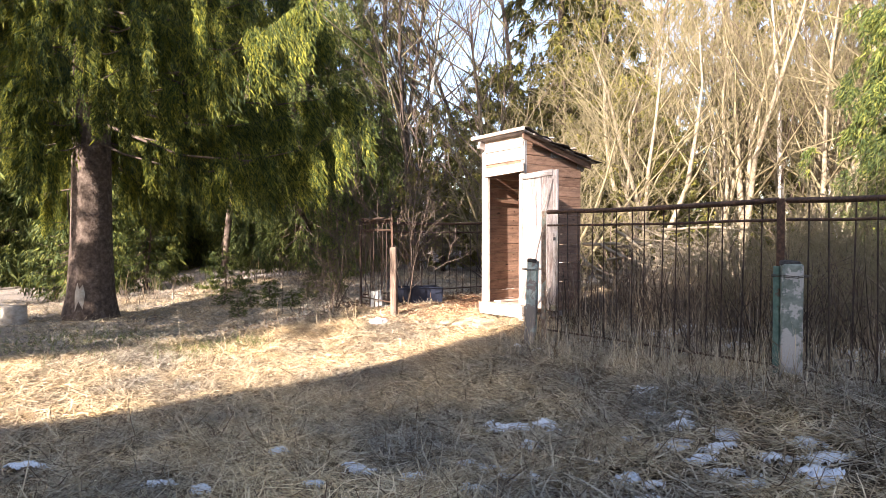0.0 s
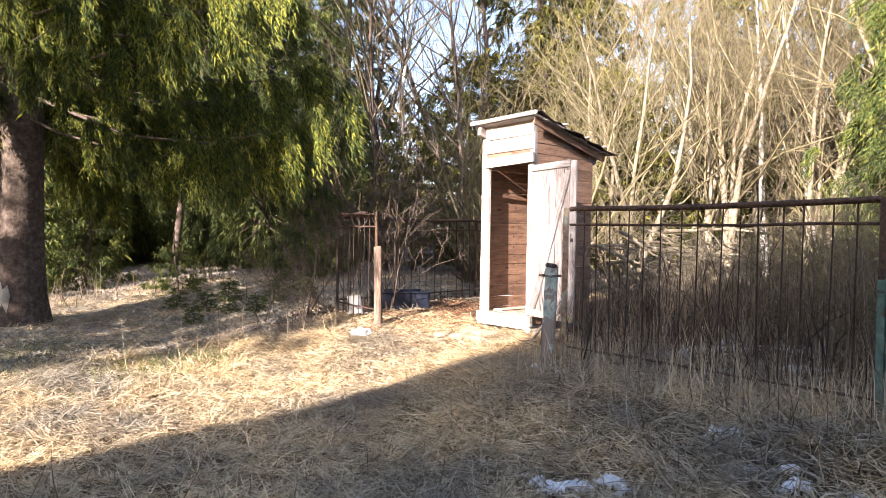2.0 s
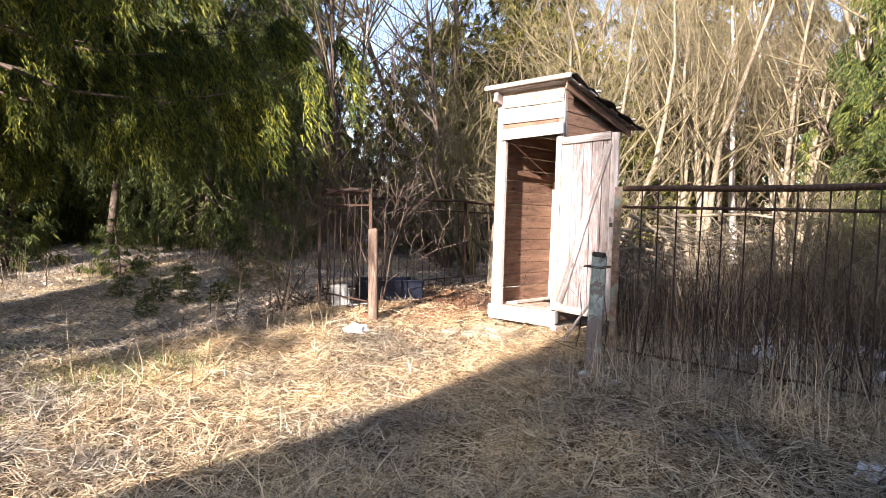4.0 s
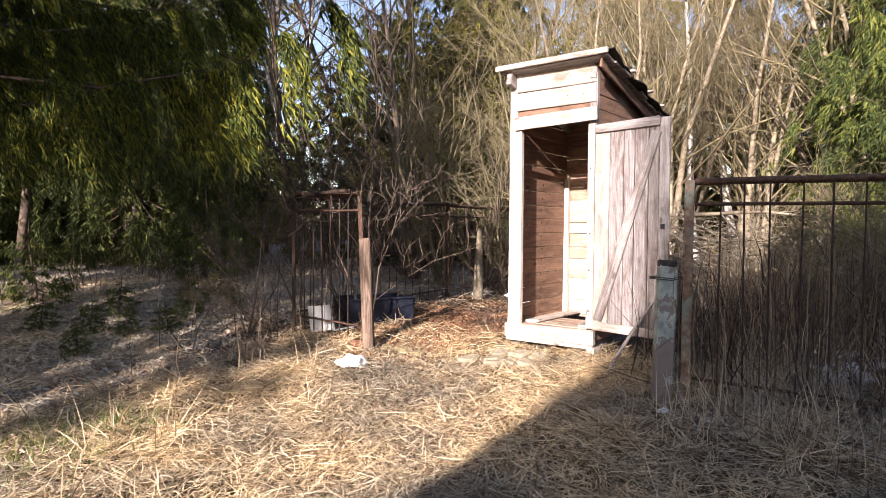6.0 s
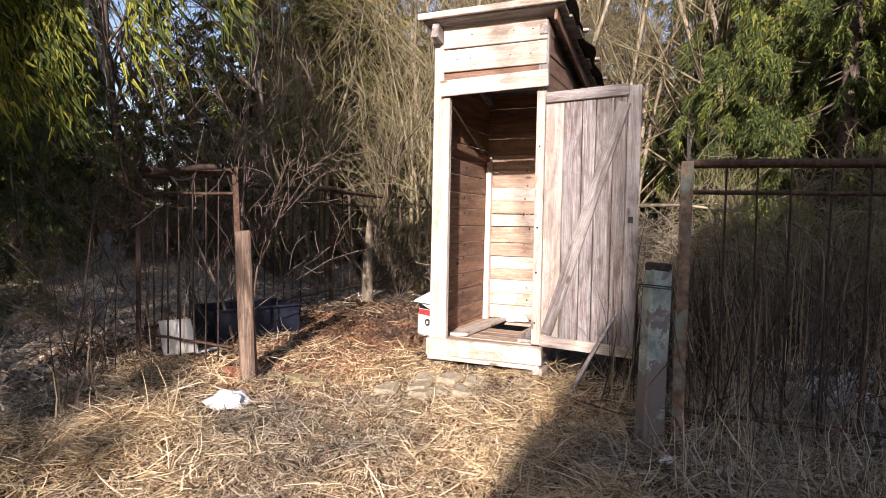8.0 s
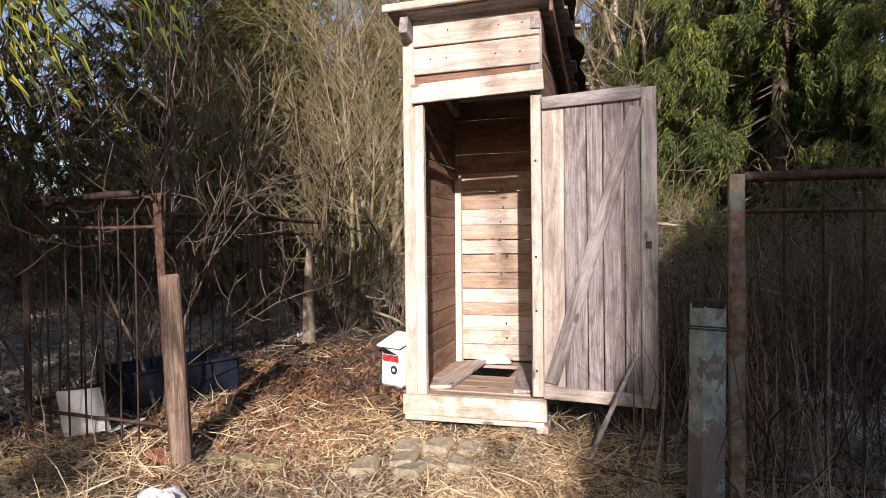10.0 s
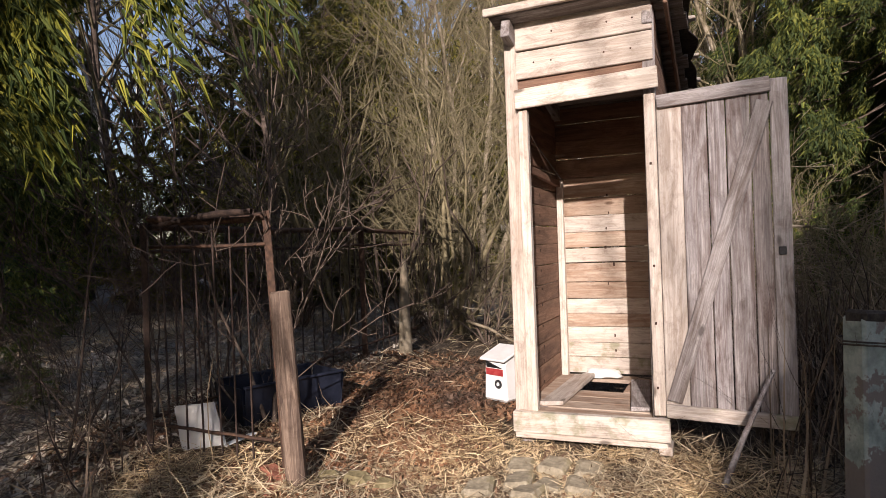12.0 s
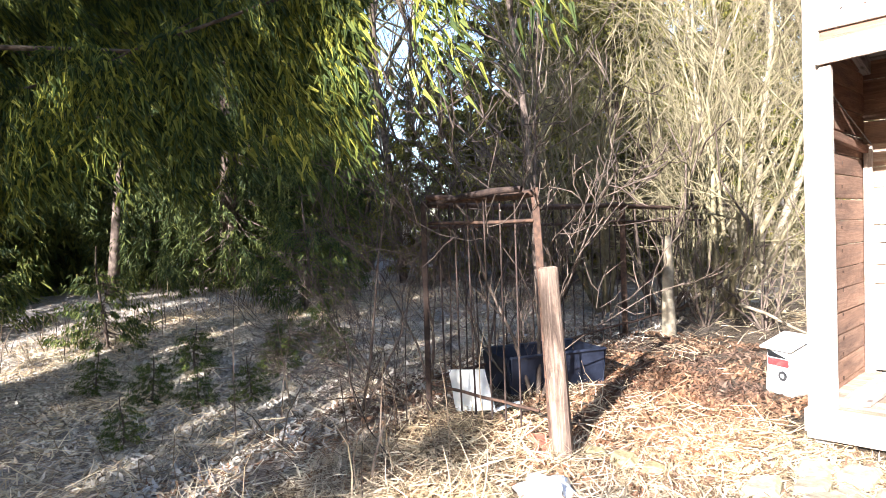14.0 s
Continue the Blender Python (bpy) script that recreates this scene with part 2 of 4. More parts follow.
def ground_material():
    m, nt, b = base_mat("matted_ground", 0.95)
    c = coords(nt)
    wide = noise_node(nt, c, 0.35, 4)
    fine = noise_node(nt, coords(nt, (14, 30, 20)), 2.2, 8, 0.75, 0.9)
    straw = ramp(nt, [(0.38, (0.02, 0.014, 0.01)), (0.5, (0.09, 0.064, 0.042)), (0.64, (0.3, 0.235, 0.155))])
    nt.links.new(fine.outputs[0], straw.inputs[0])
    litter = ramp(nt, [(0.38, (0.05, 0.034, 0.024)), (0.5, (0.16, 0.11, 0.075)), (0.62, (0.32, 0.24, 0.165))])
    nt.links.new(fine.outputs[0], litter.inputs[0])
    fr = ramp(nt, [(0.5, (0, 0, 0)), (0.66, (0.8, 0.8, 0.8))])
    nt.links.new(wide.outputs[0], fr.inputs[0])
    pale = ramp(nt, [(0.38, (0.08, 0.066, 0.057)), (0.5, (0.33, 0.285, 0.245)), (0.62, (0.56, 0.51, 0.455))])
    nt.links.new(fine.outputs[0], pale.inputs[0])
    # bleached leaves cover the floor under the trees
    sep = nt.nodes.new("ShaderNodeSeparateXYZ")
    nt.links.new(c.outputs[0], sep.inputs[0])
    edge_noise = nt.nodes.new("ShaderNodeMath")
    edge_noise.operation = "MULTIPLY_ADD"
    edge_noise.inputs[1].default_value = 4.0
    nt.links.new(wide.outputs[0], edge_noise.inputs[0])
    nt.links.new(sep.outputs[1], edge_noise.inputs[2])
    span = nt.nodes.new("ShaderNodeMapRange")
    span.inputs["From Min"].default_value, span.inputs["From Max"].default_value = 10.8, 13.0
    nt.links.new(edge_noise.outputs[0], span.inputs["Value"])
    cover = mix(nt, fr.outputs[0], straw.outputs[0], litter.outputs[0])
    nt.links.new(mix(nt, span.outputs[0], cover, pale.outputs[0]), b.inputs["Base Color"])
    bump(nt, b, fine.outputs[0], 0.9, 0.03)
    return m


M_GROUND = ground_material()


# ---- mesh helpers ----
WORLD = {}


def thing(name, at, label, category, group="", kind="", turn=0.0):
    """An Empty at the base of a thing."""
    ob = new(name)
    ob.empty_display_size = 0.1
    ob.matrix_basis = pose(*at, 0, 0, turn)
    WORLD[ob] = ob.matrix_basis.copy()
    return tagged(ob, label, category, group, kind)


def place(ob, parent, m):
    if parent is not None:
        ob.parent = parent
        ob.matrix_parent_inverse = WORLD[parent].inverted()
    ob.matrix_basis = m
    WORLD[ob] = m.copy()


def part(name, bm, material, parent=None, label="", m=None, smooth=False):
    """Links a bmesh as one mesh object; its coordinates are the world's unless m is given."""
    me = bpy.data.meshes.new(name)
    bm.to_mesh(me)
    bm.free()
    me.materials.append(material)
    if smooth:
        me.polygons.foreach_set("use_smooth", [True] * len(me.polygons))
    ob = new(name, me)
    place(ob, parent, m or Matrix())
    if label:
        tagged(ob, label)
    return ob


def part_np(name, verts, faces, material, parent=None, label="", m=None, smooth=False):
    """verts (n, 3), faces (k, 3 or 4) arrays."""
    me = bpy.data.meshes.new(name)
    verts, faces = np.asarray(verts, np.float32), np.asarray(faces, np.int32)
    k, w = faces.shape
    me.vertices.add(len(verts))
    me.vertices.foreach_set("co", verts.ravel())
    me.loops.add(k * w)
    me.loops.foreach_set("vertex_index", faces.ravel())
    me.polygons.add(k)
    me.polygons.foreach_set("loop_start", np.arange(0, k * w, w, dtype=np.int32))
    if smooth:
        me.polygons.foreach_set("use_smooth", np.ones(k, bool))
    me.update(calc_edges=True)
    me.materials.append(material)
    ob = new(name, me)
    place(ob, parent, m or Matrix())
    if label:
        tagged(ob, label)
    return ob


def box_bm(sx, sy, sz, bevel=0.004, jitter=0.0):
    bm = bmesh.new()
    bmesh.ops.create_cube(bm, size=1.0)
    for v in bm.verts:
        v.co = Vector((v.co.x * sx, v.co.y * sy, v.co.z * sz))
        if jitter:
            v.co += Vector([pyr.uniform(-jitter, jitter) for _ in range(3)])
    if bevel:
        bmesh.ops.bevel(bm, geom=bm.edges[:], offset=min(bevel, 0.45 * min(sx, sy, sz)), segments=1, affect="EDGES")
    return bm


def plank(name, a, b, wide, thick, facing, material, parent, label="", bevel=0.004, jitter=0.003):
    """A board from a to b; facing: the normal of its broad side."""
    a, b, n = Vector(a), Vector(b), Vector(facing).normalized()
    x = (b - a).normalized()
    y = n.cross(x).normalized()
    n = x.cross(y)
    m = Matrix((x, y, n)).transposed().to_4x4()
    m.translation = (a + b) / 2
    return part(name, box_bm((b - a).length, wide, thick, bevel, jitter), material, parent, label, m)


class Tubes:
    """Collects tapered tubes for one mesh."""

    def __init__(self):
        self.v, self.f, self.n = [], [], 0

    def add(self, pts, radii, sides=4):
        pts = np.asarray(pts, float)
        k = len(pts)
        d = np.gradient(pts, axis=0)
        d /= np.linalg.norm(d, axis=1)[:, None] + 1e-9
        ref = np.array([0.31, 0.95, 0.05]) if abs(d[0, 2]) > 0.6 else np.array([0.05, 0.1, 1.0])
        u = np.cross(d, ref)
        u /= np.linalg.norm(u, axis=1)[:, None] + 1e-9
        w = np.cross(d, u)
        an = np.arange(sides) * 2 * np.pi / sides
        ring = (u[:, None] * np.cos(an)[:, None] + w[:, None] * np.sin(an)[:, None]) * np.asarray(radii)[:, None, None]
        self.v.append((pts[:, None] + ring).reshape(-1, 3))
        i = np.arange(k - 1)[:, None] * sides
        j = np.arange(sides)[None]
        j2 = (j + 1) % sides
        self.f.append(self.n + np.stack([i + j, i + j2, i + sides + j2, i + sides + j], -1).reshape(-1, 4))
        self.n += k * sides

    def make(self, name, material, parent=None, label="", m=None, smooth=True):
        return part_np(name, np.concatenate(self.v), np.concatenate(self.f), material, parent, label, m, smooth)


def step(a, b, v):
    t = np.clip((v - a) / (b - a), 0, 1)
    return t * t * (3 - 2 * t)


def height(x, y):
    """The lie of the land: it climbs gently to the outhouse."""
    x, y = np.asarray(x, float), np.asarray(y, float)
    z = 0.40 * step(2.5, 6.8, x) + 0.06 * step(6.5, 9, y)
    z = z + 0.018 * np.sin(1.7 * x + 0.6 * y) * np.sin(1.3 * y - 0.8 * x + 1) + 0.01 * np.sin(4.1 * x + 2.0) * np.sin(3.7 * y + 0.7 * x)
    z = z + 0.014 * np.sin(10.3 * x + 2.1 * y) * np.sin(9.1 * y - 3.3 * x + 1.0) + 0.008 * np.sin(19 * x - 5 * y) * np.sin(23 * y + 4 * x)
    return z + 0.10 * np.exp(-((x - 5.0) ** 2 / 0.5 + (y - 2.5) ** 2 / 6)) + 0.06 * np.exp(-((x - 6.5) ** 2 / 0.5 + (y - 6.8) ** 2 / 0.6)) - 0.05 * np.exp(-((x - 5.4) ** 2 + (y - 5.3) ** 2) / 0.3) + 0.5 * step(24, 60, np.hypot(x, y))


def z_at(x, y):
    return float(height(x, y))


# ---- ground ----
def ground_sheet():
    u = np.linspace(-1, 1, 221)
    axis = 9.0 * u + 900 * np.sign(u) * np.abs(u) ** 7
    gx, gy = np.meshgrid(axis + 3.0, axis + 6.0, indexing="ij")
    v = np.stack([gx, gy, height(gx, gy)], -1).reshape(-1, 3)
    n = len(u)
    i, j = np.meshgrid(np.arange(n - 1), np.arange(n - 1), indexing="ij")
    a = (i * n + j).ravel()
    f = np.stack([a, a + n, a + n + 1, a + 1], -1)
    tagged(part_np("ground", v, f, M_GROUND, smooth=True), "matted dry straw and leaf litter over uneven soil", "ground", kind="structure")


ground_sheet()


def blades(name, xy, length, width, flat, material, label, category, parent=None, lift=0.0, curl=0.35, loose=0.13, seed=1, segs=3, base_z=None):
    """Bent blades rooted at xy; flat 0 stands, 1 lies."""
    g = np.random.default_rng(seed)
    n = len(xy)
    L = length[0] + (length[1] - length[0]) * g.random(n)
    az = g.random(n) * 2 * np.pi
    tilt = np.clip(flat + loose * g.standard_normal(n), 0.02, 1.08) * np.pi / 2
    w = width * (0.6 + 0.8 * g.random(n))
    side = np.stack([-np.sin(az), np.cos(az), 0.5 * g.standard_normal(n)], -1)
    side /= np.linalg.norm(side, axis=1)[:, None]
    p = np.stack([xy[:, 0], xy[:, 1], (height(xy[:, 0], xy[:, 1]) if base_z is None else base_z) + lift * g.random(n)], -1)
    rows = []
    bend = curl * g.standard_normal(n)
    drift = 0.9 * g.standard_normal(n)
    for k in range(segs + 1):
        taper = (1 - k / segs) ** 0.6 * 0.85 + 0.08
        rows.append(np.stack([p - side * (w * taper / 2)[:, None], p + side * (w * taper / 2)[:, None]], 1))
        th = tilt + bend * (k / segs)
        a2 = az + drift * (k / segs)
        p = p + np.stack([np.sin(th) * np.cos(a2), np.sin(th) * np.sin(a2), np.cos(th)], -1) * (L / segs)[:, None]
        floor = (height(p[:, 0], p[:, 1]) if base_z is None else base_z) + 0.004
        p[:, 2] = np.maximum(p[:, 2], floor + 0.02 * g.random(n))
    v = np.stack(rows, 1).reshape(-1, 3)
    per = 2 * (segs + 1)
    base = (np.arange(n) * per)[:, None]
    f = np.stack([np.concatenate([base + 2 * k, base + 2 * k + 1, base + 2 * k + 3, base + 2 * k + 2], 1) for k in range(segs)], 1).reshape(-1, 4)
    ob = part_np(name, v, f, material, parent)
    return tagged(ob, label, category, kind="stuff")


def scatter(n, x0, x1, y0, y1, g, clear=(), tufts=False):
    """Points in a rectangle, clumped, away from the given discs."""
    xy = np.stack([x0 + (x1 - x0) * g.random(n), y0 + (y1 - y0) * g.random(n)], -1)
    xy += 0.05 * np.stack([np.sin(7 * xy[:, 1]), np.sin(6 * xy[:, 0])], -1)
    if tufts:
        k = int(n * 0.55)
        xy[:k] = xy[g.integers(k, n, max(1, k // 22))][g.integers(0, max(1, k // 22), k)] + 0.045 * g.standard_normal((k, 2))
    keep = np.ones(n, bool)
    for cx, cy, r in clear:
        keep &= np.hypot(xy[:, 0] - cx, xy[:, 1] - cy) > r * (0.7 + 0.6 * g.random(n))
    return xy[keep]


# ---- house behind the walk, which shades the near grass ----
def shade_house():
    home = thing("house", (-7.5, -1, 0), "plain plastered house with a steep roof", "house")
    prof = [(4.57, -0.3), (4.57, 2.9), (2.95, 6.1), (1.9, 8.0), (0.2, 10.0), (-1.0, 10.6), (-4.4, 7.8), (-6.6, 2.9), (-6.6, -0.3)]
    bm = bmesh.new()
    rows = [[bm.verts.new((x, y, z)) for y, z in prof] for x in (-4.7, -8.0)]
    bm.faces.new(rows[0])
    bm.faces.new(rows[1][::-1])
    for k in range(len(prof)):
        j = (k + 1) % len(prof)
        bm.faces.new((rows[0][k], rows[1][k], rows[1][j], rows[0][j]))
    bmesh.ops.recalc_face_normals(bm, faces=bm.faces[:])
    part("wall", bm, M_HOUSE, home)


shade_house()


# ---- outhouse ----
def outhouse():
    o = thing("outhouse", (6.2, 6.77, 0.45), "weathered grey plank outhouse with open doorway and sloping roof", "outhouse")
    X, XB, Y0, Y1, FL = 6.2, 7.36, 6.34, 7.21, 0.60
    # front corner boards and casing
    plank("corner_board", (X + 0.02, 7.175, 0.50), (X + 0.02, 7.175, 2.93), 0.075, 0.05, (-1, 0, 0), M_PALE, o)
    plank("casing", (X + 0.005, 7.105, 0.61), (X + 0.005, 7.105, 2.43), 0.06, 0.05, (-1, 0, 0), M_PALE, o)
    plank("corner_board", (X + 0.03, 6.375, 0.50), (X + 0.03, 6.375, 2.90), 0.07, 0.05, (-1, 0, 0), M_GREY, o)
    # boards over the doorway
    plank("front_board", (X, 7.14, 2.878), (X, 6.35, 2.89), 0.172, 0.025, (-1, 0, 0), M_PALE, o)
    plank("front_board", (X, 7.14, 2.70), (X, 6.35, 2.715), 0.165, 0.025, (-1, 0, 0), M_PALE, o)
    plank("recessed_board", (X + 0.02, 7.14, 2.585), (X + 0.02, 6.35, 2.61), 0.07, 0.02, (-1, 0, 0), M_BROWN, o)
    plank("door_header", (X - 0.03, 7.145, 2.493), (X - 0.03, 6.325, 2.527), 0.115, 0.035, (-1, 0, 0), M_PALE, o)
    plank("top_board", (X + 0.035, 7.2, 2.945), (X + 0.035, 6.34, 2.95), 0.05, 0.025, (-1, 0, 0), M_BROWN, o)
    for y in (7.0, 6.9, 6.5, 6.6):
        for z in (2.88, 2.71):
            nail = bmesh.new()
            bmesh.ops.create_circle(nail, cap_ends=True, radius=0.006, segments=7, matrix=pose(X - 0.0135, y + pyr.uniform(-0.05, 0.05), z, 0, -90, 0))
            part("nail", nail, M_RUST, o)
    # step and floor
    plank("sill_board", (X - 0.035, 7.215, 0.555), (X - 0.035, 6.315, 0.565), 0.125, 0.05, (-1, 0, 0), M_MOSSY, o, "mossy sill board")
    plank("lower_sill", (X - 0.02, 7.205, 0.475), (X - 0.02, 6.33, 0.478), 0.035, 0.06, (-1, 0, 0), M_PALE, o)
    plank("sill_end", (X - 0.05, 6.345, 0.45), (X + 0.1, 6.345, 0.45), 0.07, 0.05, (0, 0, 1), M_PALE, o)
    for y in (7.15, 6.42):
        plank("bearer", (X + 0.03, y, 0.47), (XB, y, 0.47), 0.09, 0.16, (0, 0, 1), M_GREY, o)
    plank("floor_board", (6.17, 7.1, FL), (6.60, 7.1, FL), 0.12, 0.03, (0, 0, 1), M_GREY, o)
    for x0, x1 in ((6.175, 6.31), (6.32, 6.47), (6.475, 6.62), (6.63, 6.80)):
        plank("floor_board", ((x0 + x1) / 2, 6.39, FL), ((x0 + x1) / 2, 7.19, FL + 0.004), x1 - x0, 0.028, (0, 0, 1), M_TAN, o)
    for y0, y1 in ((6.39, 6.66), (6.99, 7.19)):
        plank("floor_board", (7.0, y0, FL), (7.0, y1, FL), 0.38, 0.028, (0, 0, 1), M_TAN, o)
    plank("floor_board", (7.27, 6.39, FL), (7.27, 7.19, FL), 0.15, 0.028, (0, 0, 1), M_TAN, o)
    plank("loose_board", (6.34, 7.03, FL + 0.03), (7.2, 6.985, FL + 0.035), 0.15, 0.025, (0, 0.1, 1), M_PALE, o, "loose board on the floor")
    plank("loose_board", (6.33, 6.49, FL + 0.03), (7.1, 6.58, FL + 0.035), 0.12, 0.025, (0, 0, 1), M_GREY, o, "loose board on the floor")
    # back wall, with narrow gaps that let daylight in
    z = FL + 0.02
    for k, w in enumerate((0.125, 0.11, 0.12, 0.10, 0.115, 0.125, 0.145, 0.12, 0.115, 0.125, 0.14, 0.15, 0.15, 0.14, 0.13, 0.12)):
        gap = 0.016 if k == 7 else 0.004 if k >= 10 else 0.003
        if z + w > 2.68:
            break
        # Boards above the sun line: dark brown, partly shadow put into the colour.
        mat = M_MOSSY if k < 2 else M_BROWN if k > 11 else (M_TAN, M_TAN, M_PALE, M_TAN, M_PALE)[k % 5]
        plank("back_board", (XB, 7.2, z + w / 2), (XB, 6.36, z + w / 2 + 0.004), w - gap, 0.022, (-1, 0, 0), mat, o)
        z += w
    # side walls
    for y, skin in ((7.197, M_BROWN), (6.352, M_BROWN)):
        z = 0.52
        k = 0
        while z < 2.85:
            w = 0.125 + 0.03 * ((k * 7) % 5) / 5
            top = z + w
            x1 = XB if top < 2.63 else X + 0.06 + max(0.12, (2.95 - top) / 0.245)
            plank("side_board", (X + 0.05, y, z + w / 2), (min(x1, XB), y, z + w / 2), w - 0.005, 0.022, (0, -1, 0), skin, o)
            z = top
            k += 1
    # rusty nail marks down the boards
    z = 0.66
    while z < 2.05:
        for x, y, turn in ((6.80 + pyr.uniform(-0.02, 0.02), 7.183, 90), (XB - 0.014, 6.80 + pyr.uniform(-0.03, 0.03), 0)):
            if turn or pyr.random() < 0.5:
                part("nail", box_bm(0.005, pyr.uniform(0.008, 0.018), pyr.uniform(0.012, 0.028), 0.002), M_RUST, o, "", pose(x, y, z + pyr.uniform(-0.02, 0.02), 0, 0, turn))
        z += 0.13
    # corner posts and braces inside
    plank("inner_post", (XB - 0.045, 7.155, FL), (XB - 0.045, 7.155, 2.10), 0.05, 0.05, (-1, 0, 0), M_PALE, o)
    plank("inner_post", (XB - 0.045, 6.41, FL), (XB - 0.045, 6.41, 2.6), 0.05, 0.05, (-1, 0, 0), M_GREY, o)
    plank("inner_rail", (X + 0.06, 7.165, 2.12), (XB, 7.165, 2.07), 0.05, 0.035, (0, 1, 0), M_BROWN, o)
    t = Tubes()
    t.add([(6.30, 7.14, 2.36), (6.8, 7.13, 2.22), (7.28, 7.13, 2.10)], [0.004] * 3, 5)
    t.make("string", M_WIRE, o)
    # roof: rafters, boards, felt
    def rz(x):
        return 3.03 - (x - 5.95) * 0.235

    for y, x0 in ((7.17, 6.09), (6.375, 6.185)):
        plank("rafter", (x0, y, rz(x0) - 0.085), (7.45, y, rz(7.45) - 0.085), 0.055, 0.11, (0.23, 0, 1), M_GREY, o)
    plank("roof_side_board", (6.1, 6.27, rz(6.1) - 0.055), (7.5, 6.27, rz(7.5) - 0.055), 0.085, 0.022, (0, -1, 0), M_BROWN, o)
    for k in range(9):
        x0 = 6.07 + k * 0.163
        a = pyr.uniform(-0.03, 0.03)
        plank("roof_board", (x0 + 0.08, 6.20 + a, rz(x0 + 0.08)), (x0 + 0.08, 7.26 + a, rz(x0 + 0.08) - 0.012), 0.155, 0.022, (0.23, 0, 1), M_GREY, o)
    plank("front_edge_board", (6.055, 6.19, 3.022), (6.055, 7.29, 3.002), 0.03, 0.045, (0, 0, 1), M_PALE, o)
    bm = bmesh.new()
    nx, ny = 12, 8
    grid = [[bm.verts.new((6.075 + 1.56 * i / nx, 6.15 + 1.12 * j / ny + (pyr.uniform(-0.03, 0.03) if j in (0, ny) else 0),
                           rz(6.075 + 1.56 * i / nx) + 0.026 + pyr.uniform(0, 0.012) - (0.03 if j == 0 and i % 3 else 0))) for j in range(ny + 1)] for i in range(nx + 1)]
    for i in range(nx):
        for j in range(ny):
            bm.faces.new((grid[i][j], grid[i + 1][j], grid[i + 1][j + 1], grid[i][j + 1]))
    ext = bmesh.ops.extrude_face_region(bm, geom=bm.faces[:])
    for v in ext["geom"]:
        if isinstance(v, bmesh.types.BMVert):
            v.co.z += 0.008
    bmesh.ops.recalc_face_normals(bm, faces=bm.faces[:])
    part("roofing_felt", bm, M_FELT, o, "torn black roofing felt")
    for x in (6.55, 7.0, 7.35):
        plank("felt_batten", (x, 6.13, rz(x) + 0.045), (x, 6.5, rz(x) + 0.045), 0.045, 0.02, (0.23, 0, 1), M_PALE, o)
    # the door, swung right back in line with the front
    d = new("door")
    d.empty_display_size = 0.1
    place(d, o, pose(6.17, 6.40, 0.64))
    tagged(d, "ledged plank door, swung wide open, with a diagonal brace")
    edges = [6.40, 6.335, 6.205, 6.075, 5.985, 5.865, 5.775, 5.685]
    # Sun on the hinge boards and dapple shade beyond are partly in these woods.
    mats = [M_PALE, M_PALE, M_STREAK, M_STREAK, M_STREAK, M_STREAK, M_GREY]
    for k in range(7):
        y0, y1 = edges[k], edges[k + 1]
        top, low = (2.445, 0.645) if k in (0, 6) else (2.40, 0.65)
        plank("door_board", (X - 0.012 - (0.012 if k in (0, 6) else 0), (y0 + y1) / 2, low), (X - 0.012 - (0.012 if k in (0, 6) else 0), (y0 + y1) / 2 + 0.006, top + pyr.uniform(-0.01, 0.01)),
              y0 - y1 - 0.004, 0.026, (-1, 0, 0), mats[k], d)
    plank("top_batten", (X - 0.035, 6.335, 2.385), (X - 0.035, 5.775, 2.415), 0.075, 0.03, (-1, 0, 0), M_GREY, d)
    plank("bottom_batten", (X - 0.035, 6.335, 0.675), (X - 0.035, 5.69, 0.655), 0.075, 0.03, (-1, 0, 0), M_MOSSY, d, "mossy bottom batten")
    plank("brace", (X - 0.036, 6.29, 0.73), (X - 0.036, 5.80, 2.33), 0.08, 0.026, (-1, 0, 0), M_GREY, d)
    part("latch_plate", box_bm(0.012, 0.034, 0.042, 0.002), M_BLACK, d, "", pose(X - 0.042, 5.738, 1.548))
    for z in (1.48, 1.16, 0.8, 2.05):
        part("nail_head", box_bm(0.008, 0.012, 0.014, 0.002), M_RUST, d, "", pose(X - 0.038, 6.375, z))
    return o


outhouse()


def crumpled(name, at, size, material, label, category, seed, rough=0.35, flat=0.5):
    """An irregular lump."""
    bm = bmesh.new()
    bmesh.ops.create_icosphere(bm, subdivisions=3, radius=1.0)
    for v in bm.verts:
        k = 1 + rough * noise.noise(v.co * 1.9 + Vector((seed * 3.1, 0, 0))) + 0.5 * rough * noise.noise(v.co * 5 + Vector((0, seed * 1.7, 0)))
        v.co = Vector((v.co.x * size[0] * k, v.co.y * size[1] * k, max(v.co.z, -0.25) * size[2] * k))
    ob = part(name, bm, material, None, "", Matrix.Translation(at), smooth=True)
    return tagged(ob, label, category)


crumpled("crumpled_paper", (7.25, 6.86, 0.635), (0.07, 0.14, 0.045), M_PAPER, "crumpled white paper on the outhouse floor", "paper", 4)


